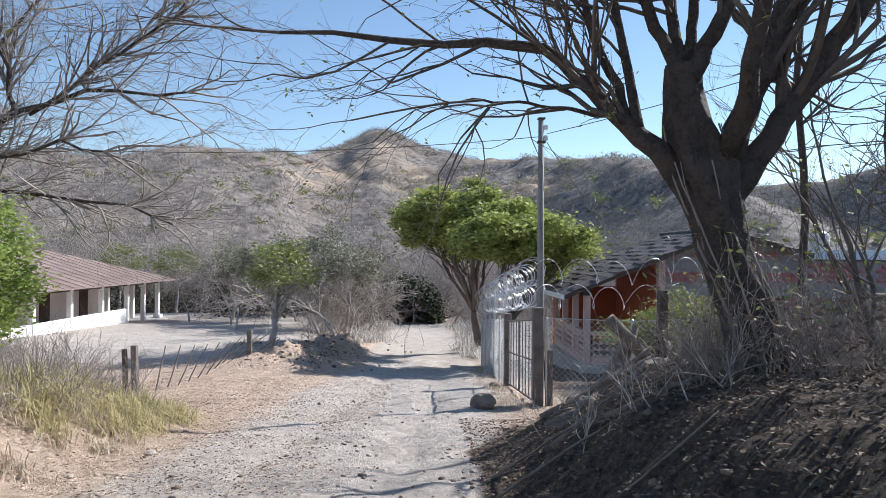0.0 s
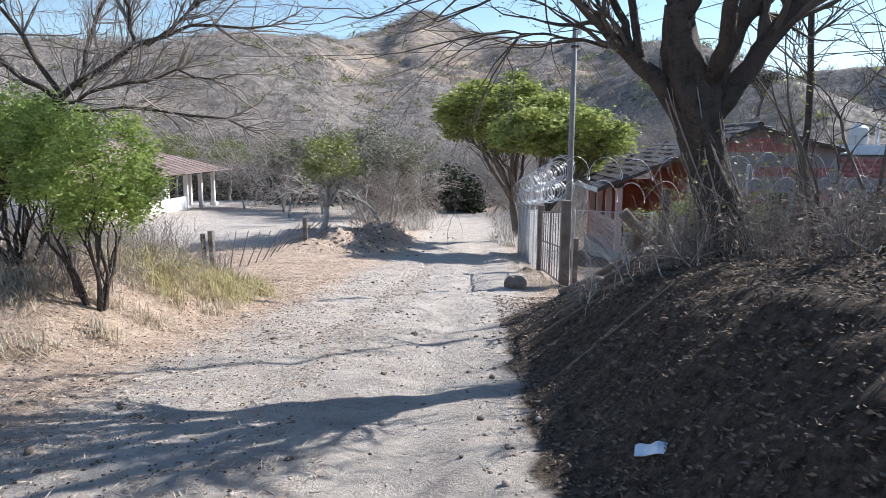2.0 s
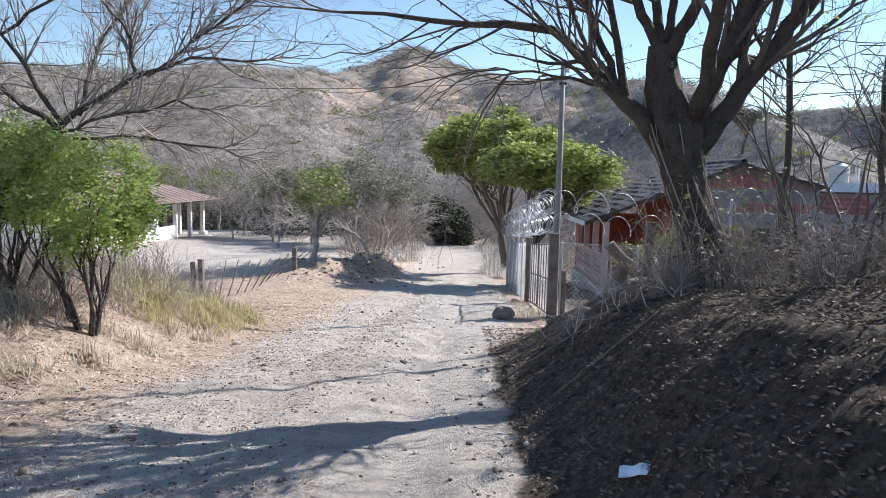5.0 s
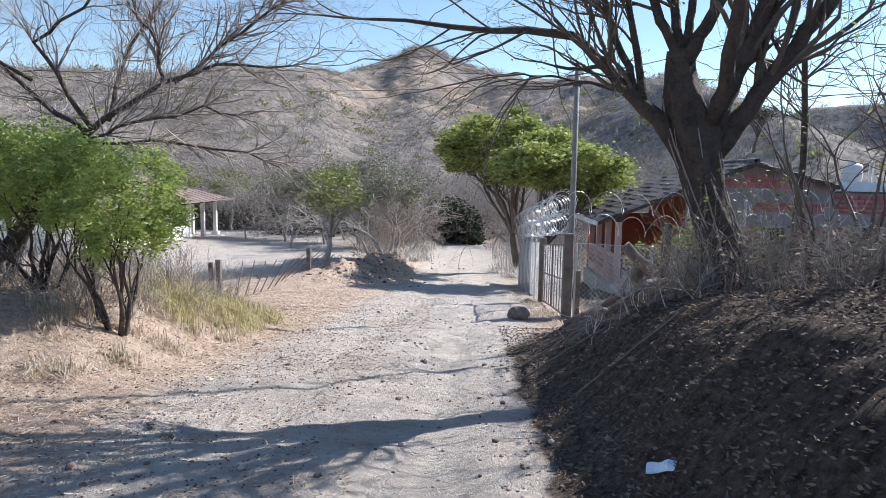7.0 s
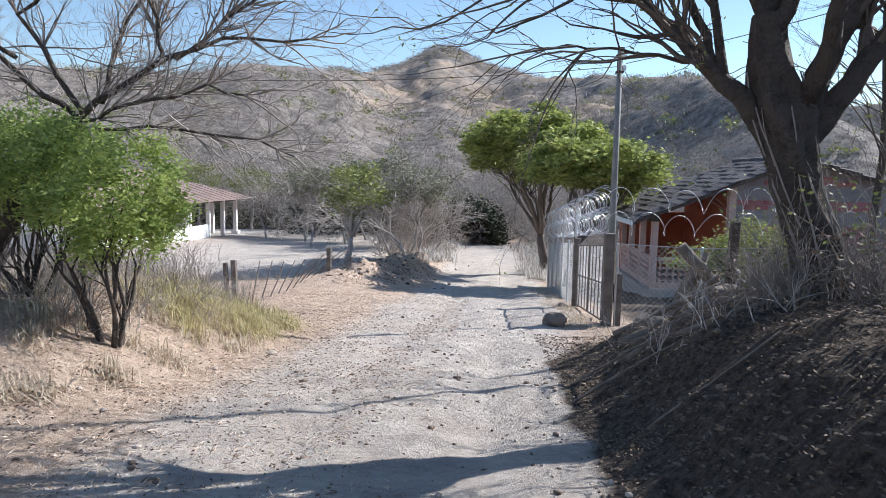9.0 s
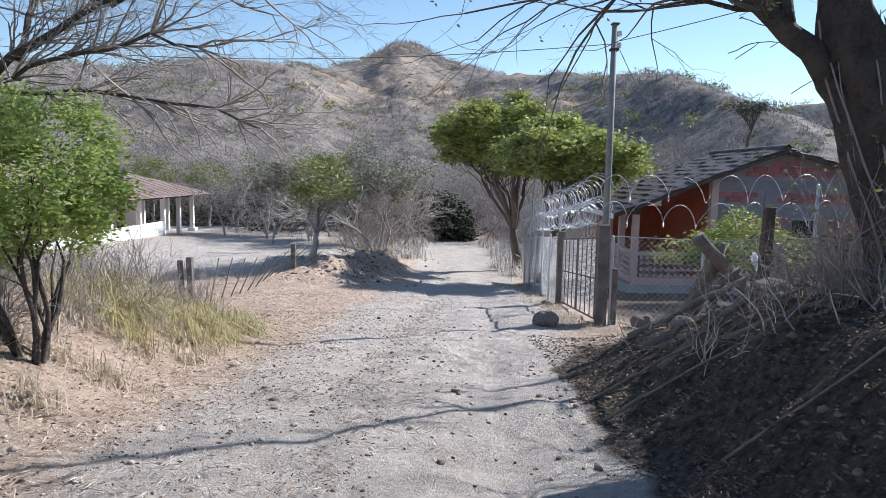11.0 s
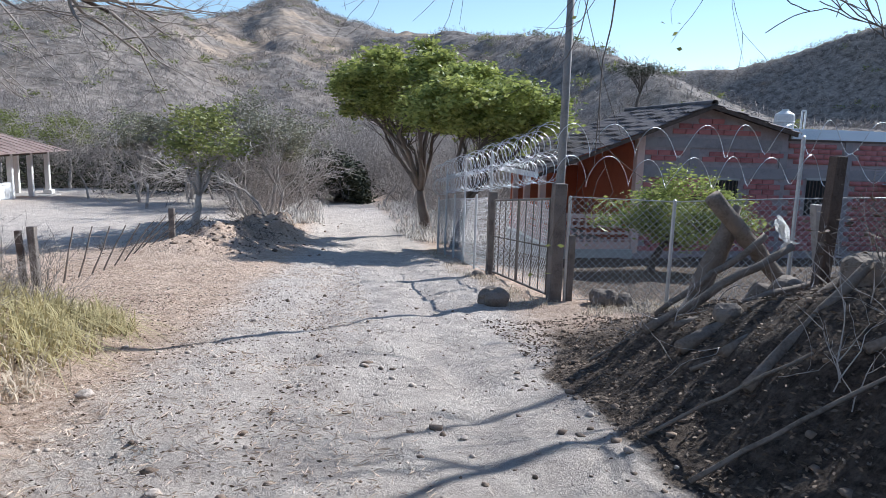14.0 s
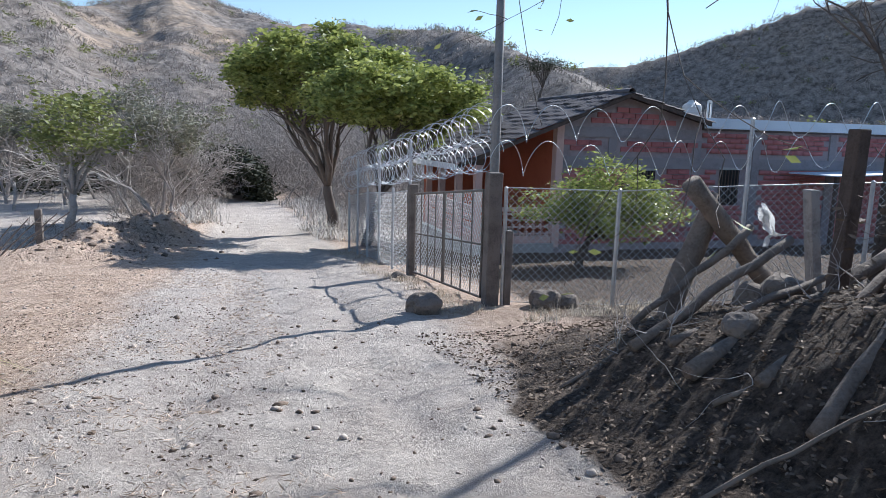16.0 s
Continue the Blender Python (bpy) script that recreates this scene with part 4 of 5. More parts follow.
def build_big_tree():
    """The leaning dark tree on the bank: trunk, limbs, twigs and the last dry leaves."""
    rng = np.random.default_rng(11)
    def out(p):
        return np.array((-0.16, -1.49, -0.03)) + 1.4 * (np.array(p, float) - np.array((-0.16, -1.49, -0.03)))

    B = out([1.97, 3.7, -1.08])
    bx, by = B[0], B[1]
    e = tree_thing("roadside_tree", B, "large dark rough-barked tree, nearly leafless, on the earth bank")
    trunk = [(2.06, 3.7, -1.3), (1.98, 3.7, -1.0), (1.86, 3.7, -0.68), (1.75, 3.7, -0.37), (1.64, 3.7, -0.12), (1.58, 3.7, 0.1), (1.50, 3.7, 0.36), (1.44, 3.68, 0.58), (1.40, 3.68, 0.80), (1.385, 3.68, 0.93)]
    fine = []
    for a, b in zip(trunk, trunk[1:]):
        fine += [tuple(np.array(a) + (np.array(b) - np.array(a)) * k / 4) for k in range(4)]
    fine.append(trunk[-1])
    rad = list(np.interp(np.linspace(0, 1, len(fine)), [0, 0.12, 0.25, 0.5, 0.64, 0.74, 0.88, 1], [0.30, 0.20, 0.155, 0.155, 0.19, 0.16, 0.105, 0.10]))
    vs, fs = sweep([out(p) - B for p in fine], [r * 1.27 for r in rad], 22, 0.24)
    link_mesh("trunk", vs, fs, M_bark, e, "dark furrowed trunk", smooth=True)
    # pale vines climbing the trunk
    for k in range(12):
        a, turn = rng.uniform(0, 2 * np.pi), rng.uniform(-1.4, 1.4)
        top = int(rng.integers(14, 34))
        line = []
        for i in range(0, top, 2):
            w = a + turn * i / 36
            r = rad[i] * 1.36 + 0.012 + (0.22 * (1 - i / 7) if i < 7 else 0) + rng.normal(0, 0.012)
            line.append(out(fine[i]) - B + np.array([math.cos(w) * r, math.sin(w) * r, 0.0]))
        r0 = rng.uniform(0.007, 0.017)
        link_mesh("vine", *sweep(line, list(np.linspace(r0, r0 * 0.5, len(line))), 5), M_twig_mid, e, "pale dry climbing vine", smooth=True)
    # limbs: four points, then the radius at both ends
    limbs = [
        ((1.52, 3.7, 0.16), (1.10, 3.75, 0.60), (0.62, 3.8, 1.05), (-1.0, 4.1, 1.22), 0.10, 0.014),
        ((1.12, 3.75, 0.58), (0.95, 3.7, 0.95), (0.75, 3.6, 1.40), (0.4, 3.4, 2.1), 0.045, 0.018),
        ((1.16, 3.73, 0.56), (1.08, 3.7, 0.95), (0.85, 3.6, 1.55), (0.55, 3.5, 2.4), 0.045, 0.018),
        ((1.40, 3.7, 0.85), (1.22, 3.7, 1.22), (1.02, 3.6, 1.6), (0.7, 3.4, 2.4), 0.06, 0.025),
        ((1.38, 3.7, 0.88), (1.36, 3.75, 1.25), (1.33, 3.8, 1.7), (1.25, 3.8, 2.6), 0.055, 0.025),
        ((1.40, 3.7, 0.88), (1.47, 3.7, 1.22), (1.50, 3.7, 1.7), (1.5, 3.9, 2.6), 0.05, 0.025),
        ((1.40, 3.66, 0.82), (1.58, 3.6, 1.15), (1.80, 3.6, 1.55), (2.1, 3.5, 2.3), 0.075, 0.035),
        ((1.60, 3.7, 0.15), (1.78, 3.7, 0.66), (1.96, 3.65, 1.20), (2.3, 3.6, 2.3), 0.125, 0.06),
        ((1.62, 3.7, 0.12), (1.98, 3.7, 0.62), (2.42, 3.7, 1.22), (3.1, 3.8, 2.1), 0.12, 0.055),
        ((1.62, 3.6, 0.40), (1.60, 3.2, 0.95), (1.5, 2.6, 1.7), (1.3, 1.8, 2.6), 0.08, 0.03),
        ((1.12, 3.75, 0.60), (0.80, 3.9, 0.72), (0.50, 4.0, 0.78), (0.15, 4.1, 0.80), 0.022, 0.008),
    ]
    twig_rows, tips = [], []
    for a, b, c, d, r0, r1 in limbs:
        P = np.array([out(a), out(b), out(c), out(d)])
        r0, r1 = r0 * 1.12, r1 * 1.05
        line = []
        for k in range(3):
            line += bent(P[k], P[k + 1], 5, 0.025, rng)[:-1]
        line.append(P[3])
        radii = list(np.interp(np.linspace(0, 1, len(line)), [0, 0.2, 1], [r0, r0 * 0.75, r1]))
        vs, fs = sweep([q - B for q in line], radii, 12, 0.16)
        link_mesh("limb", vs, fs, M_bark, e, "dark bare limb", smooth=True)
        n = 18 if r0 > 0.03 else 8
        for k in range(n):
            i = int(rng.integers(5, len(line)))
            d0 = line[min(i, len(line) - 1)] - line[max(i - 2, 0)]
            d0 = d0 / np.linalg.norm(d0) + rng.normal(0, 0.45, 3) + np.array([-0.25, 0, 0.05])
            grow(line[i] - B, d0, rng.uniform(0.6, 1.2), max(radii[i] * 0.42, 0.012), 3, rng, twig_rows, tips, (2, 3), 0.5, 0.02, 0.7, 4, 0.14)
        grow(line[-1] - B, line[-1] - line[-3], 1.0, r1, 3, rng, twig_rows, tips, (2, 4), 0.5, 0.02, 0.75)
    link_mesh("twigs", *tubes(twig_rows, 4), M_twig_dark, e, "fine bare twigs")
    T = [t for t in tips if rng.random() < 0.5]
    c = np.array([t[0] + rng.normal(0, 0.03, 3) for t in T for _ in range(2)])
    link_mesh("leaves", *leaf_quads(c, 0.022, rng), M_leaf_olive, e, "sparse hanging dry leaves")
    # thin shoots and vines round the trunk
    rows, tp = [], []
    for k in range(120):
        a = rng.uniform(0, 2 * np.pi)
        b = np.array([bx + 0.6 * math.cos(a) * rng.uniform(0.5, 1.5), by + 0.5 * math.sin(a), 0])
        b[2] = land(b[0], b[1]) - 0.02
        grow(b - B, (rng.normal(-0.1, 0.3), rng.normal(0, 0.3), 1), rng.uniform(0.25, 0.85), rng.uniform(0.003, 0.009), 2, rng, rows, tp, (1, 3), 0.5, 0.2, 0.65)
    link_mesh("shoots", *tubes(rows, 4), M_twig_mid, e, "thin pale shoots and vines")
    cc = np.array([t[0] for t in tp if rng.random() < 0.75])
    link_mesh("shoot_leaves", *leaf_quads(cc, 0.03, rng), M_leaf_olive, e)
    # exposed roots
    for k in range(7):
        a = rng.uniform(-2.6, 0.3) - 0.6
        pts = [np.array([bx, by, land(bx, by) + 0.15])]
        for s in (0.22, 0.45, 0.75, 1.05):
            x, y = bx + s * math.cos(a) * 0.9, by + s * math.sin(a) * 0.9
            pts.append(np.array([x, y, land(x, y) + 0.02 - s * 0.03]))
        vs, fs = sweep([q - B for q in pts], [0.10, 0.06, 0.04, 0.025, 0.01], 8, 0.15)
        link_mesh("root", vs, fs, M_bark, e, smooth=True)
    return e


def build_saplings():
    """Thin dark saplings and scrub on the bank, beside and beyond the tree."""
    rng = np.random.default_rng(21)
    group = "saplings on the bank"
    for x, y, h, r in ((3.9, 6.0, 2.2, 0.018), (4.2, 6.9, 2.4, 0.022), (3.3, 5.3, 2.6, 0.03), (3.45, 4.5, 2.4, 0.028), (3.9, 6.2, 2.6, 0.03), (4.0, 5.2, 2.8, 0.03), (4.4, 6.3, 2.4, 0.03), (3.5, 3.6, 2.2, 0.02), (4.6, 5.0, 2.9, 0.04)):
        rows, tips = [], []
        z = land(x, y) - 0.03
        grow((0, 0, 0), (rng.normal(0, 0.1), rng.normal(0, 0.1), 1), h * 0.5, r, 4, rng, rows, tips, (2, 3), 0.45, 0.25, 0.62)
        e = empty("sapling", (x, y, z), "thin dark bare sapling with a few leaves on the bank", "sapling", group)
        link_mesh("stems", *tubes(rows, 5), M_twig_dark, e)
        c = np.array([t[0] for t in tips if rng.random() < 0.3])
        if len(c):
            link_mesh("leaves", *leaf_quads(c, 0.035, rng), M_leaf_bush, e)


def shrub_rows(rng, h, n, depth=2, r=0.012, spread=0.55):
    rows, tips = [], []
    for _ in range(n):
        a, s = rng.uniform(0, 2 * np.pi), rng.uniform(0.2, 1.1)
        grow((rng.normal(0, 0.12 * h), rng.normal(0, 0.12 * h), -0.05), (s * math.cos(a), s * math.sin(a), 1), h * rng.uniform(0.3, 0.6), r, depth, rng, rows, tips, (2, 4), spread, 0.03, 0.75, 3, 0.22)
    return np.array(rows), tips


def scatter(variants, places, rng):
    """Copies of row sets at places (x, y, z, scale), turned at random."""
    out = []
    for x, y, z, s in places:
        v = variants[rng.integers(len(variants))]
        a = rng.uniform(0, 2 * np.pi)
        c, k = math.cos(a), math.sin(a)
        R = np.array([[c, -k, 0], [k, c, 0], [0, 0, 1]])
        w = v.copy()
        w[:, :3] = v[:, :3] @ R.T * s + (x, y, z)
        w[:, 3:6] = v[:, 3:6] @ R.T * s + (x, y, z)
        w[:, 6:] *= s
        out.append(w)
    return np.concatenate(out)


def spot(x, y):
    return zones(np.asarray(x, float), np.asarray(y, float))[0]


def build_bank_scrub():
    """Leafless brush on the right bank, behind the tree."""
    rng = np.random.default_rng(31)
    var = [shrub_rows(rng, 0.7, 7, 2, 0.006)[0] for _ in range(4)]
    pl = []
    for k in range(120):
        x, y = rng.uniform(2.5, 5.5), rng.uniform(3.6, 7.6)
        if k < 14:
            x, y = rng.uniform(2.1, 2.6), rng.uniform(5.2, 6.8)
        pl.append((x, y, land(x, y), rng.uniform(0.6, 1.3)))
    tagged(link_mesh("bank_brush", *tubes(scatter(var, pl, rng), 3), M_twig_mid), "brown leafless brush on the shaded bank", "brush", kind="stuff")
    pts = np.array([(rng.uniform(2.0, 5.5), rng.uniform(2.6, 7.6)) for _ in range(2400)])
    c = np.column_stack([pts, spot(pts[:, 0], pts[:, 1]) + rng.uniform(0.05, 0.6, len(pts))])
    tagged(link_mesh("bank_brush_leaves", *leaf_quads(c, 0.03, rng), M_leaf_dry), "few brown and green leaves on the brush", "leaves", kind="stuff")


def build_left_bush():
    """Small leafy trees on the left bank."""
    rng = np.random.default_rng(41)
    for (x, y, top, wide, n) in ((-4.22, 6.2, 1.95, 0.85, 8500), (-5.25, 6.5, 1.85, 0.9, 8000), (-6.1, 6.9, 1.9, 0.9, 6000)):
        z = land(x, y)
        e = empty("leafy_bush", (x, y, z), "small bright green leafy tree with thin dark stems", "tree", "green bushes on the bank")
        rows, tips = [], []
        for k in range(8):
            a = rng.uniform(0, 2 * np.pi)
            grow((0.12 * math.cos(a), 0.08 * math.sin(a), -0.05), (0.25 * math.cos(a), 0.25 * math.sin(a), 1), top * 0.45, 0.026, 4, rng, rows, tips, (2, 3), 0.55, 0.15, 0.66)
        link_mesh("stems", *tubes([r for r in rows if r[6] > 0.004], 6), M_bark, e, "thin dark stems")
        clumps = rng.normal(0, 1, (110, 3))
        clumps /= np.linalg.norm(clumps, axis=1, keepdims=True)
        clumps *= (rng.uniform(0.25, 1.0, 110) ** 0.5)[:, None]
        clumps = clumps * np.array([wide, wide, top * 0.34]) + np.array([0, 0, top * 0.77])
        c = clumps[rng.integers(0, 110, 2 * n)] + rng.normal(0, 0.08, (2 * n, 3))
        link_mesh("crown", *leaf_quads(c, 0.029, rng), M_leaf_bush, e, "dense bright green leaves")


def build_left_bare_tree():
    rng = np.random.default_rng(52)
    B = np.array([-6.3, 6.6, land(-6.3, 6.6)])
    e = tree_thing("bare_tree", B, "leafless grey tree reaching over the grassy bank")
    trunk = bent((0, 0, -0.1), (1.6, -0.1, 1.75), 8, 0.03, rng)
    link_mesh("trunk", *sweep(trunk, list(np.linspace(0.12, 0.07, 9)), 12, 0.15), M_bark, e, smooth=True)
    rows, tips = [], []
    for start, mid, end, r in (((-4.7, 6.5, 0.35), (-3.9, 6.5, 0.90), (-2.2, 6.5, 1.22), 0.06), ((-3.75, 6.5, 0.98), (-3.75, 6.45, 1.40), (-4.3, 6.4, 2.4), 0.035), ((-4.6, 6.5, 0.45), (-5.2, 6.4, 1.42), (-4.1, 6.3, 2.1), 0.045),
                               ((-4.65, 6.5, 0.40), (-5.7, 6.5, 1.2), (-6.6, 6.4, 2.3), 0.05), ((-3.6, 6.5, 1.0), (-3.0, 6.6, 1.5), (-2.3, 6.7, 2.1), 0.03), ((-4.4, 6.5, 0.55), (-4.3, 6.9, 1.5), (-3.6, 7.2, 2.6), 0.04),
                               ((-4.7, 6.5, 0.30), (-3.6, 6.8, 0.30), (-2.5, 7.0, 0.05), 0.03), ((-4.7, 6.5, 0.32), (-3.8, 6.2, 0.55), (-2.7, 6.0, 0.60), 0.03), ((-5.3, 6.5, 1.0), (-6.0, 6.0, 1.5), (-5.6, 5.6, 2.4), 0.035)):
        P = [np.array(q) - B for q in (start, mid, end)]
        line = bent(P[0], P[1], 5, 0.03, rng)[:-1] + bent(P[1], P[2], 6, 0.035, rng, 0.04)
        link_mesh("limb", *sweep(line, list(np.linspace(r * 0.72, 0.010, len(line))), 8, 0.1), M_bark, e, "dark bare limb", smooth=True)
        for k in range(36):
            i = int(rng.integers(2, len(line)))
            d = line[i] - line[i - 2]
            d = d / np.linalg.norm(d) + rng.normal(0, 0.5, 3) + np.array([0.1, 0, 0.1])
            grow(line[i], d, rng.uniform(0.3, 0.65), 0.012, 3, rng, rows, tips, (2, 3), 0.6, 0.02, 0.74)
    link_mesh("twigs", *tubes(rows, 3), M_twig_wood, e, "fine pale twigs")
    return e


def crown_tree(name, x, y, label, height, trunk_r, lean, crown, n_leaf, leaf_mat, bark, seed, leaf=0.07, sub=None, clump_r=0.32, n_clump=260, group=""):
    """A tree with forked limbs and a crown of leaf clumps. crown: centre offset, half sizes."""
    rng = np.random.default_rng(seed)
    z = land(x, y)
    e = empty(name, (x, y, z), label, "tree", group)
    (cx, cy, cz), half = crown[0], np.array(crown[1])
    fork = np.array([lean[0], lean[1], height * 0.38])
    trunk = bent((0, 0, -0.1), fork, 7, 0.03, rng)
    link_mesh("trunk", *sweep(trunk, list(np.linspace(trunk_r * 1.25, trunk_r * 0.8, 8)), 12, 0.12), bark, e, smooth=True)
    cl = rng.normal(0, 1, (n_clump, 3))
    cl /= np.linalg.norm(cl, axis=1, keepdims=True)
    cl[:, 2] = np.where(cl[:, 2] < -0.25, cl[:, 2] * 0.65, cl[:, 2])
    cl *= (rng.uniform(0.45, 1.0, n_clump) ** 0.5)[:, None] * (1 + 0.15 * np.sin(cl[:, :1] * 5 + seed) + 0.12 * np.sin(cl[:, 1:2] * 7 + 1)) * rng.uniform(0.62, 1.2, (n_clump, 1))
    cl = cl * half + np.array([cx, cy, cz])
    twigs = []
    for k in range(9):
        far = cl[rng.integers(n_clump)]
        line = bent(fork, fork + (far - fork) * 0.8, 6, 0.05, rng, 0.10)
        link_mesh("limb", *sweep(line, list(np.linspace(trunk_r * 0.55, trunk_r * 0.14, 7)), 7, 0.08), bark, e, smooth=True)
        for c in cl[np.argsort(np.linalg.norm(cl - line[-1], axis=1))[:14]]:
            i = int(rng.integers(2, 7))
            twigs += pipe_rows(bent(line[i], c, 4, 0.05, rng), trunk_r * 0.12, trunk_r * 0.03)
    link_mesh("branches", *tubes(twigs, 4), bark, e, "thin branches")
    cc = cl[rng.integers(0, n_clump, n_leaf)] + rng.normal(0, 1, (n_leaf, 3)) * clump_r * np.array([1, 1, 0.5])
    link_mesh("crown", *leaf_quads(cc, leaf, rng, 0.3), leaf_mat, e, "uneven clumps of leaves")
    return e


def bare_tree(x, y, h, seed, label, m=M_twig, r=0.07, depth=5, name="bare_tree", spread=0.5, kids=(2, 4), group=""):
    rng = np.random.default_rng(seed)
    rows, tips = [], []
    grow((0, 0, -0.1), (rng.normal(0, 0.1), rng.normal(0, 0.1), 1), h * 0.30, r, depth, rng, rows, tips, kids, spread, 0.03, 0.8, 4, 0.16)
    e = empty(name, (x, y, land(x, y)), label, "tree", group)
    rows = np.array(rows)
    big = rows[:, 6] > r * 0.45
    link_mesh("trunk", *tubes(rows[big], 8), M_bark_grey, e)
    link_mesh("twigs", *tubes(np.column_stack([rows[~big][:, :6], np.maximum(rows[~big][:, 6:], 0.009)]), 3), m, e, "dense fine grey twigs")
    return e


def build_thicket():
    """Leafless grey woodland behind the yard, along the road and over the hill."""
    rng = np.random.default_rng(61)
    var = [shrub_rows(rng, 2.6, 5, 4, 0.03, 0.85)[0] for _ in range(6)]
    pl = []
    while len(pl) < 300:
        x, y = rng.uniform(-42, 24), rng.uniform(50, 80)
        mid = float(road_mid(np.array(y)))
        if abs(x - mid) < 1.8 and y < 55 or (x < -14 and y < 56):
            continue
        pl.append((x, y, land(x, y) - 0.1, rng.uniform(1.3, 2.4)))
    for k in range(26):
        y = rng.uniform(33, 50)
        pl.append((rng.uniform(-5.8, -3.6), y, land(-4.2, y) - 0.1, rng.uniform(0.5, 1.0)))
    for k in range(22):
        y = rng.uniform(31, 50)
        pl.append((rng.uniform(3.0, 6.5), y, land(4, y) - 0.1, rng.uniform(0.5, 1.1)))
    tagged(link_mesh("thicket", *tubes(scatter(var, pl, rng), 3), M_twig_wood), "dense leafless grey thicket behind the clearing", "thicket", kind="stuff")
    # bare trees of the wood edge, copied from a few
    kinds = [bare_tree(*q, "leafless grey tree at the edge of the wood", M_twig_wood, 0.075, 5, group="bare trees of the wood edge", spread=sp + 0.15) for *q, sp in ((-6.4, 38.5, 5.0, 211, 0.6), (-9.5, 34.5, 4.4, 212, 0.7), (-3.9, 40.0, 5.6, 213, 0.5), (-11.5, 43.0, 5.2, 214, 0.62))]
    for x, y in ((-8.0, 42.5), (-5.2, 44.5), (-7.2, 47.5), (-10.0, 48.0), (-12.8, 50.0), (-15.0, 55.0), (-4.6, 49.0), (-18.5, 56.0), (-22.0, 55.5), (-26.0, 56.5), (-30.0, 55.5), (3.4, 43.5), (4.6, 47.0), (5.8, 40.0), (7.5, 44.0), (10.0, 41.0), (12.5, 43.0), (15.0, 39.0), (18.0, 42.0), (21.0, 40.0), (-13.2, 46.5), (6.6, 50.0), (3.3, 50.5), (-11.0, 39.0), (-14.2, 41.5), (-3.0, 48.5), (2.0, 48.2), (-1.0, 57.0), (-4.6, 36.5), (-5.6, 41.0), (-3.6, 43.5), (-6.6, 44.0), (-8.4, 38.0), (-4.4, 46.5), (-7.6, 50.5), (-9.8, 44.8), (-3.3, 37.8), (-5.0, 33.0), (0.2, 56.5), (-2.4, 55.5)):
        copy_thing(kinds[rng.integers(4)], pose(x, y, land(x, y), 0, 0, rng.uniform(0, 360)) @ Matrix.Scale(rng.uniform(0.85, 1.2), 4))
    # scrub over the hills: clumps of short twiggy sprays
    n = 26000
    az, r = np.radians(rng.uniform(-45, 60, n)), 60 + 340 * rng.uniform(0, 1, n) ** 0.8
    x, y = r * np.sin(az), r * np.cos(az)
    z = spot(x, y)
    dg = np.degrees(az)
    keep = fbm(x, y, 34, 4, 8) + 0.30 * (np.abs(dg) > 11) + 0.3 * (r < 110) + 0.35 * ((r > 355) & (dg > -9) & (dg < 6)) - 0.05 * ((r > 190) & (r < 300) & (dg > -12) & (dg < 4)) > -0.04
    x, y, z, r = x[keep], y[keep], z[keep], r[keep]
    n = len(x)
    k = 15
    size = (0.4 + r / 420)[:, None] * rng.uniform(0.6, 1.4, (n, 1))
    c = np.stack([x, y, z], 1)[:, None] + rng.normal(0, 1, (n, k, 3)) * size[:, :, None] * np.array([0.75, 0.75, 0.45]) + np.array([0, 0, 0.5]) * size[:, :, None]
    tagged(link_mesh("hill_scrub", *leaf_quads(c.reshape(-1, 3), np.repeat(size[:, 0] * 0.55, k), rng, 1.6, wide=0.10), M_scrub), "leafless grey-brown scrub on the hillside", "scrub", kind="stuff")
    far = rng.random(n) < 0.05
    c = np.stack([x, y, z + 0.4], 1)[far][:, None] + rng.normal(0, 1, (far.sum(), 40, 3)) * np.array([0.7, 0.7, 0.4])
    tagged(link_mesh("hill_bushes", *leaf_quads(c.reshape(-1, 3), 0.3, rng), M_leaf_olive), "few olive green bushes on the hillside", "bushes", kind="stuff")
    # undergrowth closing the end of the road; its near-black leaves paint the shaded hollow
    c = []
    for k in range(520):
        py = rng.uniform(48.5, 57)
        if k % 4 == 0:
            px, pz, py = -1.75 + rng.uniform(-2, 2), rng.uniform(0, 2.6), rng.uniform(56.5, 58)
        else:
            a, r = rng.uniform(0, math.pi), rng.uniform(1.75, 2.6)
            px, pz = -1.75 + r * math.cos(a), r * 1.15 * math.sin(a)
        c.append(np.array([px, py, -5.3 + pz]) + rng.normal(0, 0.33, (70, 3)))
    tagged(link_mesh("undergrowth", *leaf_quads(np.concatenate(c), 0.17, rng), M_leaf_dark), "undergrowth at the end of the road, shade put into its near-black leaves", "undergrowth", kind="stuff")
    # leafy underwood behind the left yard, coloured near-black as the shade below the trees
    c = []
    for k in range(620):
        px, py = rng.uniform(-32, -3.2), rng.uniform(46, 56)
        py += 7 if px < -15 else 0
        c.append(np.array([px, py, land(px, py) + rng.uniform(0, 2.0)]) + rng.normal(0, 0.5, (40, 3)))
    tagged(link_mesh("underwood", *leaf_quads(np.concatenate(c), 0.13, rng), M_leaf_dark), "underwood below the bare trees, shade put into its near-black leaves", "undergrowth", kind="stuff")


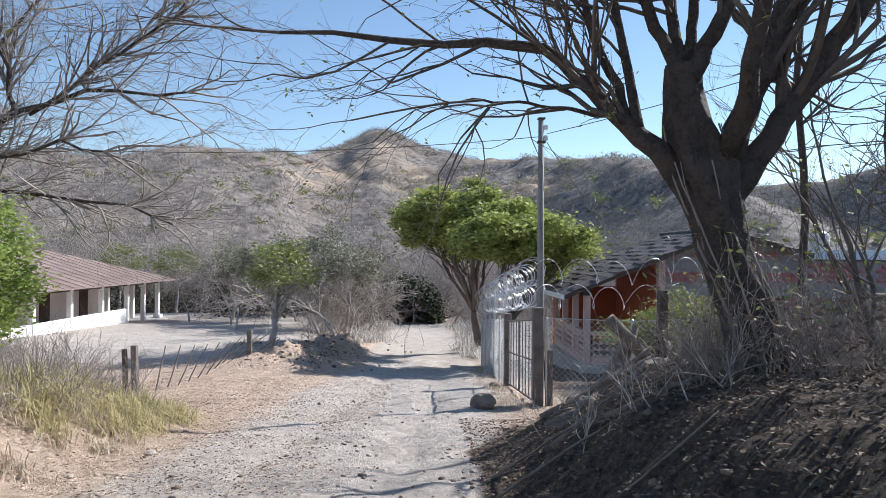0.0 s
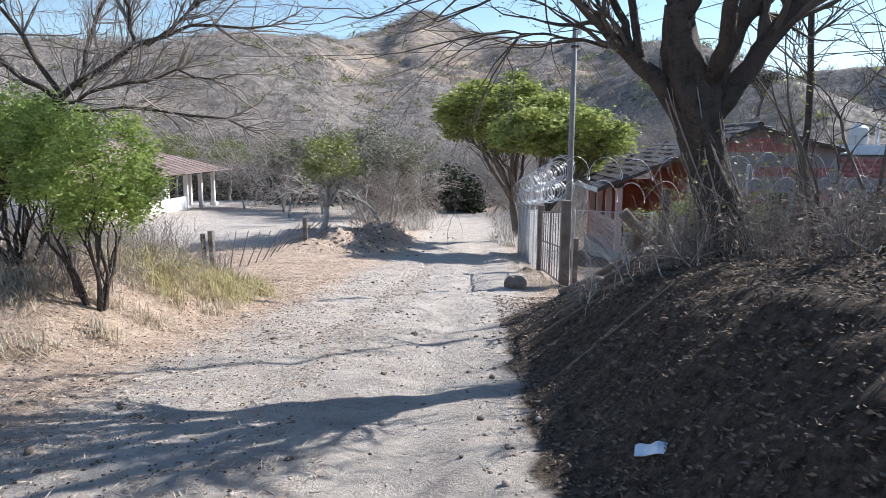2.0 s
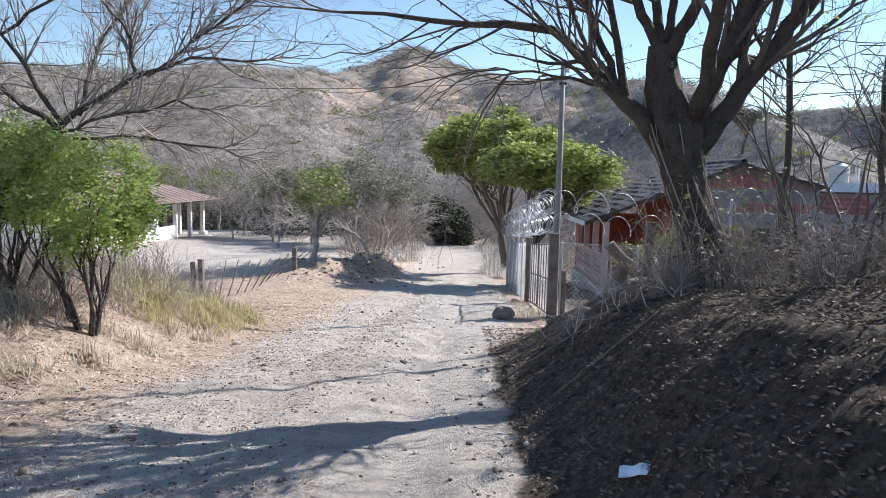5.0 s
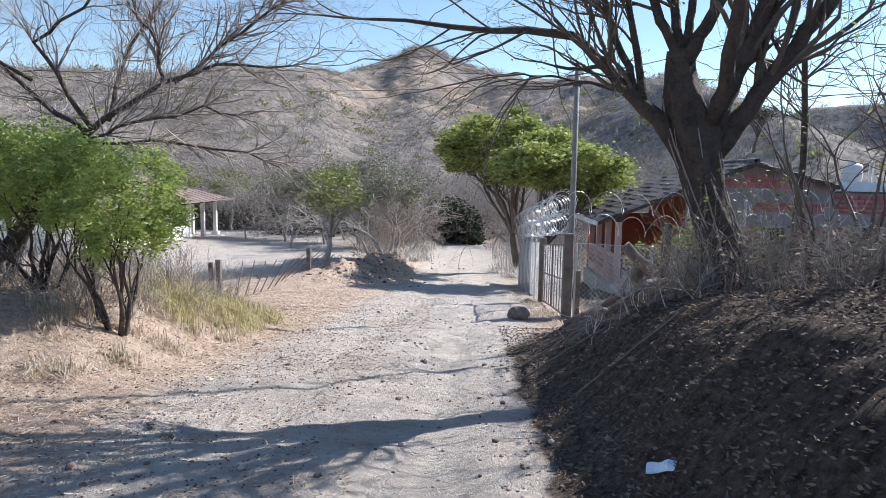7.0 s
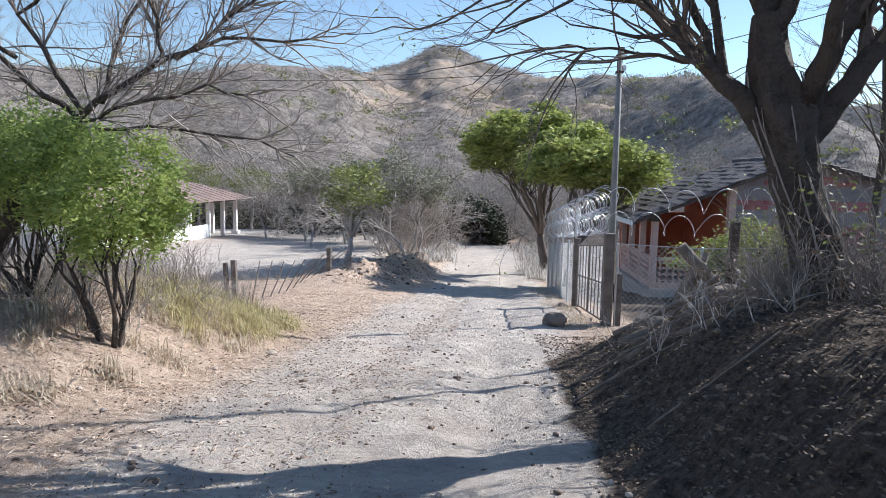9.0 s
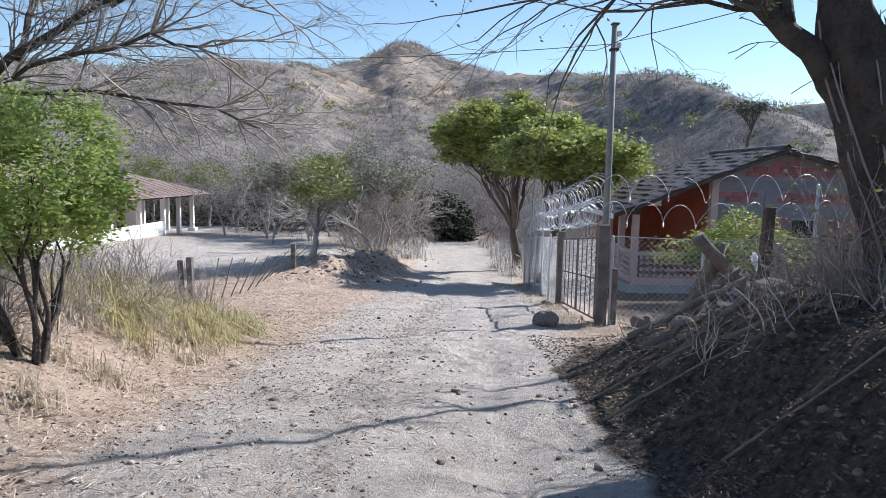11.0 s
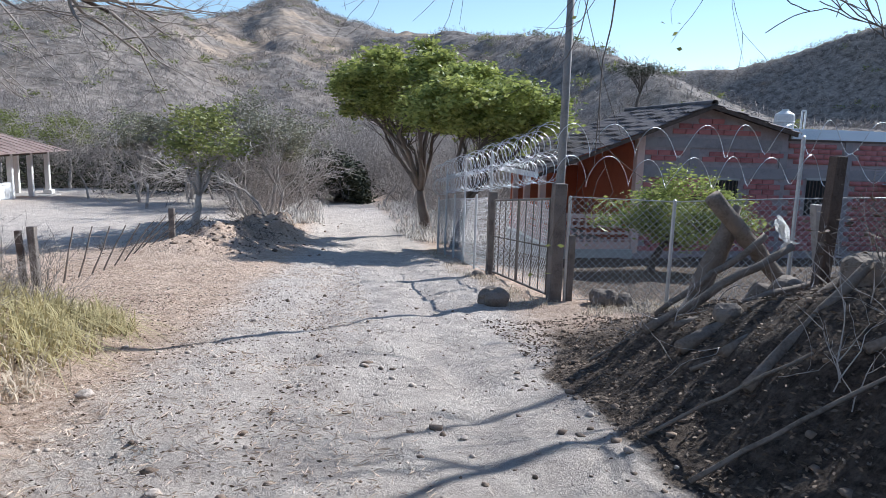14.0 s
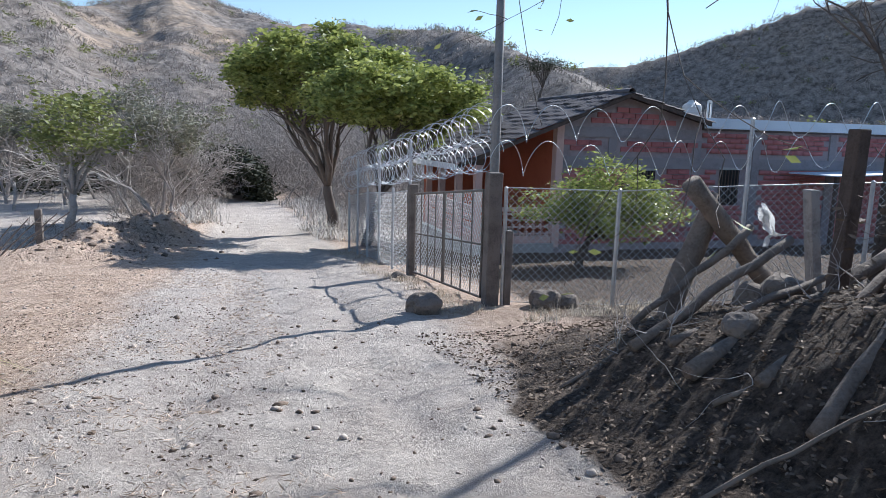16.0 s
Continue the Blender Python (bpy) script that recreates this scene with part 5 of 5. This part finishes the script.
build_big_tree()
build_saplings()
build_bank_scrub()
build_left_bush()
build_left_bare_tree()
crown_tree("shade_tree", 2.42, 30.0, "broad flat-topped green tree beside the road", 4.6, 0.19, (-0.3, 0.0), ((-0.9, 0, 5.5), (3.5, 3.2, 1.75)), 34000, M_leaf, M_twig_dark, 71, 0.105, clump_r=0.28, n_clump=100)
crown_tree("shade_tree", 2.75, 25.8, "bright green tree leaning over the house roof", 4.4, 0.14, (0.4, -0.4), ((0.65, -0.9, 4.5), (2.3, 2.4, 1.5)), 30000, M_leaf_light, M_twig_dark, 74, 0.10, clump_r=0.28, n_clump=70)
for x, y, h, seed in ((-4.3, 36.5, 4.4, 401), (-6.3, 40.0, 4.6, 402), (-9.2, 42.5, 4.2, 403), (-12.4, 44.0, 4.0, 404)):
    crown_tree("wood_edge_tree", x, y, "grey-olive half-leafless tree at the edge of the yard", h, 0.09, (0.2, 0), ((0.1, 0, h * 0.85), (2.3, 2.0, h * 0.30)), 5200, M_leaf_grey, M_bark_grey, seed, 0.10, clump_r=0.34, n_clump=75, group="trees at the edge of the yard")
crown_tree("small_tree", -5.8, 26.0, "small half-leafy tree with a pale trunk on the berm", 2.9, 0.11, (0.15, 0), ((0.3, 0, 2.9), (1.3, 1.2, 1.2)), 2600, M_leaf_olive, M_bark_grey, 72, 0.085, clump_r=0.26, n_clump=60)
bare_tree(-4.0, 30.5, 5.6, 73, "leafless pale grey tree beside the road", M_twig_pale, 0.08, 5)
bare_tree(-3.7, 34.0, 5.0, 75, "leafless grey tree beside the road", M_twig, 0.08, 5)
crown_tree("yard_shrub", 5.85, 17.4, "rounded green shrub in the fenced yard", 1.7, 0.08, (0.3, 0), ((0.75, 0, 1.3), (1.75, 1.2, 0.85)), 11000, M_leaf, M_bark, 77, 0.055, clump_r=0.17, n_clump=170)
crown_tree("hill_tree", 31.1, 74.0, "dark flat-topped tree on the ridge", 4.2, 0.16, (0.3, 0), ((0, 0, 3.9), (3.0, 2.4, 0.8)), 3200, M_leaf_dark, M_twig_dark, 78, 0.09, clump_r=0.4, n_clump=70)
build_thicket()
for q in ((-9.0, 51.0, 301, 3.6), (-14.5, 52.5, 302, 4.2), (-5.4, 53.0, 303, 3.4), (8.5, 46.0, 304, 3.8), (-24.0, 54.0, 305, 5.0), (-19.0, 52.5, 306, 4.4), (-11.5, 55.0, 307, 4.6)):
    crown_tree("small_tree", q[0], q[1], "small half-leafy olive green tree in the wood", q[3], 0.09, (0.1, 0), ((0.1, 0, q[3] * 0.85), (1.7, 1.5, q[3] * 0.3)), 3200, M_leaf_olive, M_bark_grey, q[2], 0.09, clump_r=0.3, n_clump=60, group="olive trees of the wood")


def build_tall_tree(x, y, h, r, seed):
    """A tall thin tree whose shadow falls over the road."""
    rng = np.random.default_rng(seed)
    e = empty("bare_tree", (x, y, land(x, y)), "tall thin bare tree standing beyond the bank", "tree")
    line = bent((0, 0, -0.1), (0.1, 0.05, h), 12, 0.006, rng)
    link_mesh("trunk", *sweep(line, list(np.linspace(r, r * 0.55, 13)), 10, 0.08), M_bark, e, smooth=True)
    rows, tips = [], []
    for k in range(16):
        i = int(rng.integers(5, 13))
        a = rng.uniform(0, 2 * np.pi)
        grow(line[i], (math.cos(a), math.sin(a), 0.7), rng.uniform(0.5, 1.1), 0.018, 3, rng, rows, tips, (2, 3), 0.5, 0.1, 0.7)
    link_mesh("twigs", *tubes(rows, 4), M_twig_dark, e, "bare dark twigs")


build_tall_tree(5.15, 9.66, 8.0, 0.06, 84)
build_tall_tree(8.6, 12.6, 8.6, 0.075, 85)
bare_tree(6.6, 8.0, 6.5, 82, "bare tree standing beyond the bank", M_twig_dark, 0.10, 5, kids=(2, 3))
bare_tree(6.9, 10.4, 6.5, 83, "bare tree standing beyond the bank", M_twig_dark, 0.10, 5, kids=(2, 3))

# ---- stones, litter, dead wood ----


def boulder(x, y, r, seed, label, flat=0.75, name="boulder", sink=0.25):
    rng = np.random.default_rng(seed)
    bm = bmesh.new()
    bmesh.ops.create_icosphere(bm, subdivisions=3, radius=r)
    o = Vector(rng.uniform(-9, 9, 3))
    for v in bm.verts:
        k = v.co.normalized()
        v.co *= 1 + 0.28 * noise.noise(k * 1.3 + o) + 0.08 * noise.noise(k * 4 + o)
        v.co.z *= flat
    me = bpy.data.meshes.new(name)
    bm.to_mesh(me)
    bm.free()
    me.materials.append(M_stone)
    ob = new(name, me)
    ob.location = (x, y, land(x, y) + r * flat * (1 - sink * 2))
    ob.rotation_euler = (0, 0, rng.uniform(0, 6))
    return tagged(ob, label, "stone")


boulder(1.02, 12.55, 0.23, 1, "rounded brown boulder beside the gate", 0.78)
boulder(2.75, 12.55, 0.22, 2, "dark boulder at the foot of the fence", 0.8)
boulder(3.05, 12.45, 0.16, 3, "small dark boulder at the foot of the fence", 0.9)
boulder(1.62, 16.4, 0.14, 4, "pale flat stone by the gate hinge", 0.6)
boulder(2.9, 8.6, 0.2, 5, "half-buried stone among the branches")
boulder(2.75, 8.75, 0.17, 7, "brown boulder among the cut branches", 0.8)
boulder(2.3, 7.0, 0.2, 8, "half-buried brown boulder in the bank", 0.8, sink=0.35)
boulder(1.75, 7.75, 0.12, 9, "half-buried brown boulder in the bank", 0.8, sink=0.35)
boulder(-4.2, 28.9, 0.16, 6, "pale stone at the foot of the berm")
for i, (x, y, r) in enumerate(((-3.1, 8.05, 0.10), (-2.2, 6.3, 0.06), (-1.95, 5.9, 0.05), (-2.9, 5.6, 0.07), (-0.5, 6.95, 0.045), (-2.3, 11.6, 0.07), (-3.4, 6.9, 0.06), (-2.7, 9.6, 0.05))):
    boulder(x, y, r * 0.6, 30 + i, "small rough stone lying on the dirt road", 0.55, "stone", 0.2).data.materials[0] = M_pebble


def log(name, a, b, r0, r1, seed, label, m=None, sway=0.02, category="branch"):
    rng = np.random.default_rng(seed)
    a = np.array(a, float)
    line = bent((0, 0, 0), np.array(b) - a, 8, sway, rng)
    vs, fs = sweep(line, list(np.linspace(r0, r1, 9)), 10, 0.14)
    ob = link_mesh(name, vs, fs, m or M_dead_wood, smooth=True)
    ob.location = a
    return tagged(ob, label, category)


def on(x, y, h=0.0):
    return (x, y, land(x, y) + h)


# leaning stump pieces and the pile of cut branches
log("leaning_log", (3.47, 9.2, -2.12), (2.38, 9.2, -1.04), 0.075, 0.085, 1, "thick broken log leaning across the stump", M_dead_wood, 0.012)
log("stump", on(2.30, 9.28, -0.1), (2.70, 9.32, -1.25), 0.115, 0.09, 2, "thick upright stump with a sawn top", M_dead_wood, 0.012, "stump")
log("leaning_log", on(2.42, 9.45, -0.05), (2.82, 9.45, -1.15), 0.05, 0.045, 3, "slim broken post behind the stump", M_dead_wood, 0.01)
log("cut_branch", on(1.78, 9.0, 0.02), (2.86, 9.0, -1.40), 0.028, 0.034, 4, "thin cut branch leaning on the stump", M_dead_wood, 0.015)
for i, (a, b, up, r0, r1) in enumerate((
        ((1.28, 7.62), (3.3, 8.02), 0.24, 0.058, 0.050), ((1.30, 7.08), (2.75, 7.45), 0.18, 0.040, 0.032), ((1.33, 8.30), (2.75, 8.45), 0.46, 0.042, 0.034),
        ((1.15, 6.58), (2.1, 6.82), 0.16, 0.042, 0.036), ((1.45, 8.05), (3.0, 8.35), 0.16, 0.036, 0.026), ((1.60, 8.75), (2.9, 8.85), 0.10, 0.022, 0.016),
        ((0.95, 8.6), (1.9, 8.35), 0.06, 0.014, 0.010), ((0.60, 6.7), (1.35, 6.3), 0.05, 0.013, 0.009), ((0.55, 6.1), (1.5, 5.75), 0.04, 0.016, 0.010),
        ((0.9, 4.6), (1.7, 4.3), 0.05, 0.012, 0.008), ((1.2, 7.3), (2.3, 6.4), 0.10, 0.018, 0.012), ((1.5, 6.1), (2.6, 5.9), 0.12, 0.030, 0.022))):
    log("cut_branch", on(*a, r0), on(*b, up), r0, r1, 20 + i, "cut grey branch lying on the bank", M_dead_wood, 0.009)


def build_branch_twigs():
    """Side twigs that stick out of the pile of cut branches."""
    rng = np.random.default_rng(17)
    rows, tips = [], []
    for k in range(70):
        x, y = rng.uniform(1.2, 2.9), rng.uniform(5.0, 9.8)
        grow((x, y, land(x, y)), (rng.normal(0.1, 0.6), rng.normal(-0.2, 0.6), rng.uniform(0.2, 1)), rng.uniform(0.15, 0.5), rng.uniform(0.003, 0.007), 2, rng, rows, tips, (1, 3), 0.6, 0.05, 0.7)
    tagged(link_mesh("brushwood", *tubes(rows, 4), M_twig), "thin broken twigs over the pile of branches", "twigs", kind="stuff")


build_branch_twigs()


def build_rag():
    """A torn white rag of two strips hung over the leaning log."""
    bm = bmesh.new()
    for way, drop, bend, n in ((0.10, 0.34, 1.0, 22), (0.30, 0.26, -0.6, 20)):
        rows = []
        for i in range(n):
            t = i / (n - 1)
            x = way * t + 0.07 * bend * math.sin(t * 3.4)
            z = 0.10 - drop * t + 0.035 * math.sin(t * 8 + bend)
            w = 0.012 + 0.035 * math.sin(min(1, t * 1.1 + 0.05) * math.pi) ** 0.6 + 0.008 * math.sin(t * 31)
            rows.append([bm.verts.new((x + k * w, 0.03 * math.sin(t * 9 + k * 2) - 0.02 * bend, z + 0.03 * k * math.cos(t * 5))) for k in (-1, -0.3, 0.3, 1)])
        for p, q in zip(rows, rows[1:]):
            for k in range(3):
                bm.faces.new((p[k], p[k + 1], q[k + 1], q[k]))
    bmesh.ops.solidify(bm, geom=bm.faces[:], thickness=0.006)
    me = bpy.data.meshes.new("rag")
    bm.to_mesh(me)
    bm.free()
    me.materials.append(M_rag)
    ob = new("rag", me)
    ob.location = (3.02, 9.10, -1.36)
    return tagged(ob, "torn white rag hanging over the leaning log", "rag")


build_rag()


def build_litter():
    bm = bmesh.new()
    g = bmesh.ops.create_grid(bm, x_segments=8, y_segments=6, size=0.5)
    for v in bm.verts:
        v.co.x *= 0.17
        v.co.y *= 0.09
        v.co.z = 0.02 + 0.03 * noise.noise(v.co * 14)
    bmesh.ops.solidify(bm, geom=bm.faces[:], thickness=0.003)
    me = bpy.data.meshes.new("plastic_scrap")
    bm.to_mesh(me)
    bm.free()
    me.materials.append(M_plastic)
    ob = new("plastic_scrap", me)
    ob.location = on(0.99, 2.22, 0.02)
    ob.rotation_euler = (0.3, -0.35, -0.5)
    return tagged(ob, "crumpled pale blue plastic scrap on the bank", "litter")


build_litter()


def build_pebbles():
    """Loose stones on the road and verges, in one mesh."""
    rng = np.random.default_rng(91)
    bm = bmesh.new()
    bmesh.ops.create_icosphere(bm, subdivisions=1, radius=1.0)
    v0 = np.array([v.co for v in bm.verts])
    f0 = np.array([[v.index for v in f.verts] for f in bm.faces])
    bm.free()
    n = 12000
    x, y = rng.uniform(-5.5, 0.6, n), 0.5 + 22 * rng.uniform(0, 1, n) ** 1.6
    mid = road_mid(y)
    off = np.abs(x - mid)
    keep = rng.random(n) < 0.15 + 0.35 * sm((off - 0.6) / 1.8)
    x, y = x[keep], y[keep]
    n = len(x)
    s = np.clip(rng.lognormal(-4.85, 0.6, n), 0.004, 0.032)
    z = spot(x, y)
    sc = np.stack([s * rng.uniform(0.7, 1.4, n), s * rng.uniform(0.7, 1.4, n), s * rng.uniform(0.4, 0.8, n)], 1)
    jit = rng.uniform(0.75, 1.2, (n, len(v0), 1))
    vs = v0[None] * sc[:, None] * jit + np.stack([x, y, z + sc[:, 2] * 0.4], 1)[:, None]
    fs = f0[None] + (np.arange(n) * len(v0))[:, None, None]
    tagged(link_mesh("loose_stones", vs.reshape(-1, 3), fs.reshape(-1, 3), M_pebble), "loose pale stones scattered on the dirt road", "stones", kind="stuff")


def build_leaf_litter():
    rng = np.random.default_rng(92)
    n = 24000
    x, y = rng.uniform(0.5, 4.5, n), 0.2 + 11 * rng.uniform(0, 1, n) ** 1.3
    c = np.stack([x, y, spot(x, y) + 0.012], 1)
    a = leaf_quads(c, 0.02, rng, 0.15)
    n = 11000
    x, y = -5.8 + 4.6 * rng.uniform(0, 1, n) ** 1.6, rng.uniform(0.5, 14, n)
    b = leaf_quads(np.stack([x, y, spot(x, y) + 0.008], 1), 0.016, rng, 0.15)
    tagged(link_mesh("leaf_litter", *joined(a, b), M_leaf_dry), "dry brown fallen leaves on the banks", "leaves", kind="stuff")


def grass_patch(name, places, n, length, m, seed, label, spread=0.09, width=0.004):
    rng = np.random.default_rng(seed)
    p = np.array(places)
    k = rng.integers(0, len(p), n)
    q = p[k] + rng.normal(0, spread, (n, 2))
    c = np.column_stack([q, spot(q[:, 0], q[:, 1]) - 0.01])
    tagged(link_mesh(name, *blades(c, length, rng, width, 1.5), m), label, "grass", kind="stuff")


rng_g = np.random.default_rng(93)
left_spots = [(rng_g.uniform(-6.8, -3.5), rng_g.uniform(4.6, 11.0)) for _ in range(330)]
left_spots = [q for q in left_spots if q[0] < -3.5 - 0.12 * max(0, 8 - q[1])]
grass_patch("dry_grass", left_spots[::4], 6500, 0.24, M_grass, 94, "tall dry straw-coloured grass on the bank", 0.09, 0.0065)
green_spots = [(rng_g.uniform(-4.9, -3.6), rng_g.uniform(7.6, 11.2)) for _ in range(70)]
grass_patch("green_grass", green_spots[::2], 3600, 0.46, M_grass_green, 95, "yellow-green grass clump at the verge", 0.10, 0.007)
verge = [(rng_g.uniform(1.3, 1.85), rng_g.uniform(12.2, 24)) for _ in range(50)] + [(rng_g.uniform(2.2, 4.5), rng_g.uniform(11.5, 12.6)) for _ in range(40)]
grass_patch("dry_grass", verge, 3000, 0.16, M_grass, 96, "short dry grass along the fence")
far_g = [(rng_g.uniform(1.6, 4.2), rng_g.uniform(26, 48)) for _ in range(90)] + [(rng_g.uniform(-3.6, -2.2), rng_g.uniform(31, 48)) for _ in range(60)]
grass_patch("dry_grass", far_g, 7000, 0.8, M_twig_pale, 97, "tall pale dry weeds beside the road", 0.25, 0.012)
build_pebbles()
build_leaf_litter()


def build_straw():
    """Broken straw and twig bits lying on the verge and the bank."""
    rng = np.random.default_rng(101)
    n = 34000
    x, y = -7.0 + 6.2 * rng.uniform(0, 1, n) ** 1.7, 1.5 + 17 * rng.uniform(0, 1, n) ** 1.2
    keep = fbm(x, y, 0.9, 3, 14) + 0.25 * (x < -3.2) > -0.05
    x, y = x[keep], y[keep]
    a = leaf_quads(np.stack([x, y, spot(x, y) + rng.uniform(0.004, 0.03, len(x))], 1), 0.038, rng, 0.25, wide=0.09)
    tagged(link_mesh("straw", *a, M_straw), "broken dry straw lying on the ground", "straw", kind="stuff")


def build_clods():
    """Lumps of dug earth on the berm and along the foot of the bank."""
    rng = np.random.default_rng(102)
    bm = bmesh.new()
    bmesh.ops.create_icosphere(bm, subdivisions=1, radius=1.0)
    v0 = np.array([v.co for v in bm.verts])
    f0 = np.array([[v.index for v in f.verts] for f in bm.faces])
    bm.free()
    q = [(rng.normal(-4.3 + 0.1 * (yy - 24), 0.9), yy) for yy in rng.uniform(19.5, 35, 900)] + [(rng.normal(0.75, 0.35) + 0.28 * max(0, yy - 8), yy) for yy in rng.uniform(2.5, 12, 380)] + [(rng.uniform(1.0, 2.6), yy) for yy in rng.uniform(3, 9.5, 160)] + [(rng.uniform(-4.5, 0.4), yy) for yy in rng.uniform(2, 15, 700)]
    q = np.array(q)
    n = len(q)
    s = np.clip(rng.lognormal(-3.3, 0.55, n), 0.015, 0.14) * np.where(q[:, 1] > 15, 0.75, 0.34)
    sc = np.stack([s * rng.uniform(0.7, 1.4, n), s * rng.uniform(0.7, 1.4, n), s * rng.uniform(0.4, 0.8, n)], 1)
    vs = v0[None] * sc[:, None] * rng.uniform(0.45, 1.35, (n, len(v0), 1)) + np.column_stack([q, spot(q[:, 0], q[:, 1]) + sc[:, 2] * 0.2])[:, None]
    fs = f0[None] + (np.arange(n) * len(v0))[:, None, None]
    tagged(link_mesh("earth_clods", vs.reshape(-1, 3), fs.reshape(-1, 3), M_clod), "brown clods of dug earth on the berm and bank", "earth", kind="stuff")


build_straw()
build_clods()


def build_brush_left():
    """Leafless brush on the bank and cut brush on the berm."""
    rng = np.random.default_rng(98)
    var = [shrub_rows(rng, 0.7, 6, 2, 0.007)[0] for _ in range(4)]
    pl = [(x, y, land(x, y), rng.uniform(0.7, 1.4)) for x, y in ((rng.uniform(-6.5, -4.2), rng.uniform(6.0, 11.5)) for _ in range(120))]
    tagged(link_mesh("bank_brush", *tubes(scatter(var, pl, rng), 3), M_twig_wood), "leafless thorny brush on the bank", "brush", kind="stuff")
    pl = [(x, y, land(x, y) - 0.1, rng.uniform(0.5, 0.9)) for x, y in ((rng.uniform(-7.4, -3.2), rng.uniform(19.5, 29.0)) for _ in range(80))]
    tagged(link_mesh("cut_brush", *tubes(scatter(var, pl, rng), 3), M_twig_dark), "heap of cut dry brush on the berm", "brush", kind="stuff")


build_brush_left()

# the low stick fence on the left
build_post("fence_post", -6.25, 15.1, 0.06, land(-6.25, 15.1) - 0.15, land(-6.25, 15.1) + 1.02, M_old_post, "weathered wooden fence post at the yard entrance", lean=(-0.03, 0))
build_post("fence_post", -6.40, 15.0, 0.045, land(-6.4, 15.0) - 0.15, land(-6.4, 15.0) + 0.95, M_dark_post, "dark wooden fence post at the yard entrance", lean=(-0.05, 0))
build_post("fence_post", -5.75, 22.6, 0.075, land(-5.75, 22.6) - 0.15, -2.68, M_old_post, "weathered wooden fence post on the berm")


def build_stick_fence():
    rng = np.random.default_rng(99)
    A, Bp = np.array([-6.1, 15.4]), np.array([-5.8, 22.4])
    e = empty("stick_fence", (A[0], A[1], land(*A)), "slack wire fence of thin leaning sticks", "fence")
    o = np.array([A[0], A[1], land(*A)])
    tops = []
    for k in range(11):
        t = (k + 0.6) / 11.5
        q = A + (Bp - A) * t
        z = land(*q)
        lean = 0.1 + 1.4 * t
        top = np.array([q[0] + lean * 0.8, q[1] + 0.2, z + 1.0 - 0.25 * t])
        line = bent((q[0], q[1], z - 0.05), top, 5, 0.012, rng)
        link_mesh("stick", *[(np.array(a) - o if i == 0 else a) for i, a in enumerate(tubes(pipe_rows(line, 0.018, 0.012), 6))], M_dead_wood, e)
        tops.append(line)
    for lvl in (2, 4):
        pts = [l[lvl] for l in tops]
        vs, fs = tubes(pipe_rows(pts, 0.004), 4)
        link_mesh("wire", vs - o, fs, M_twig_dark, e)
    return e


build_stick_fence()
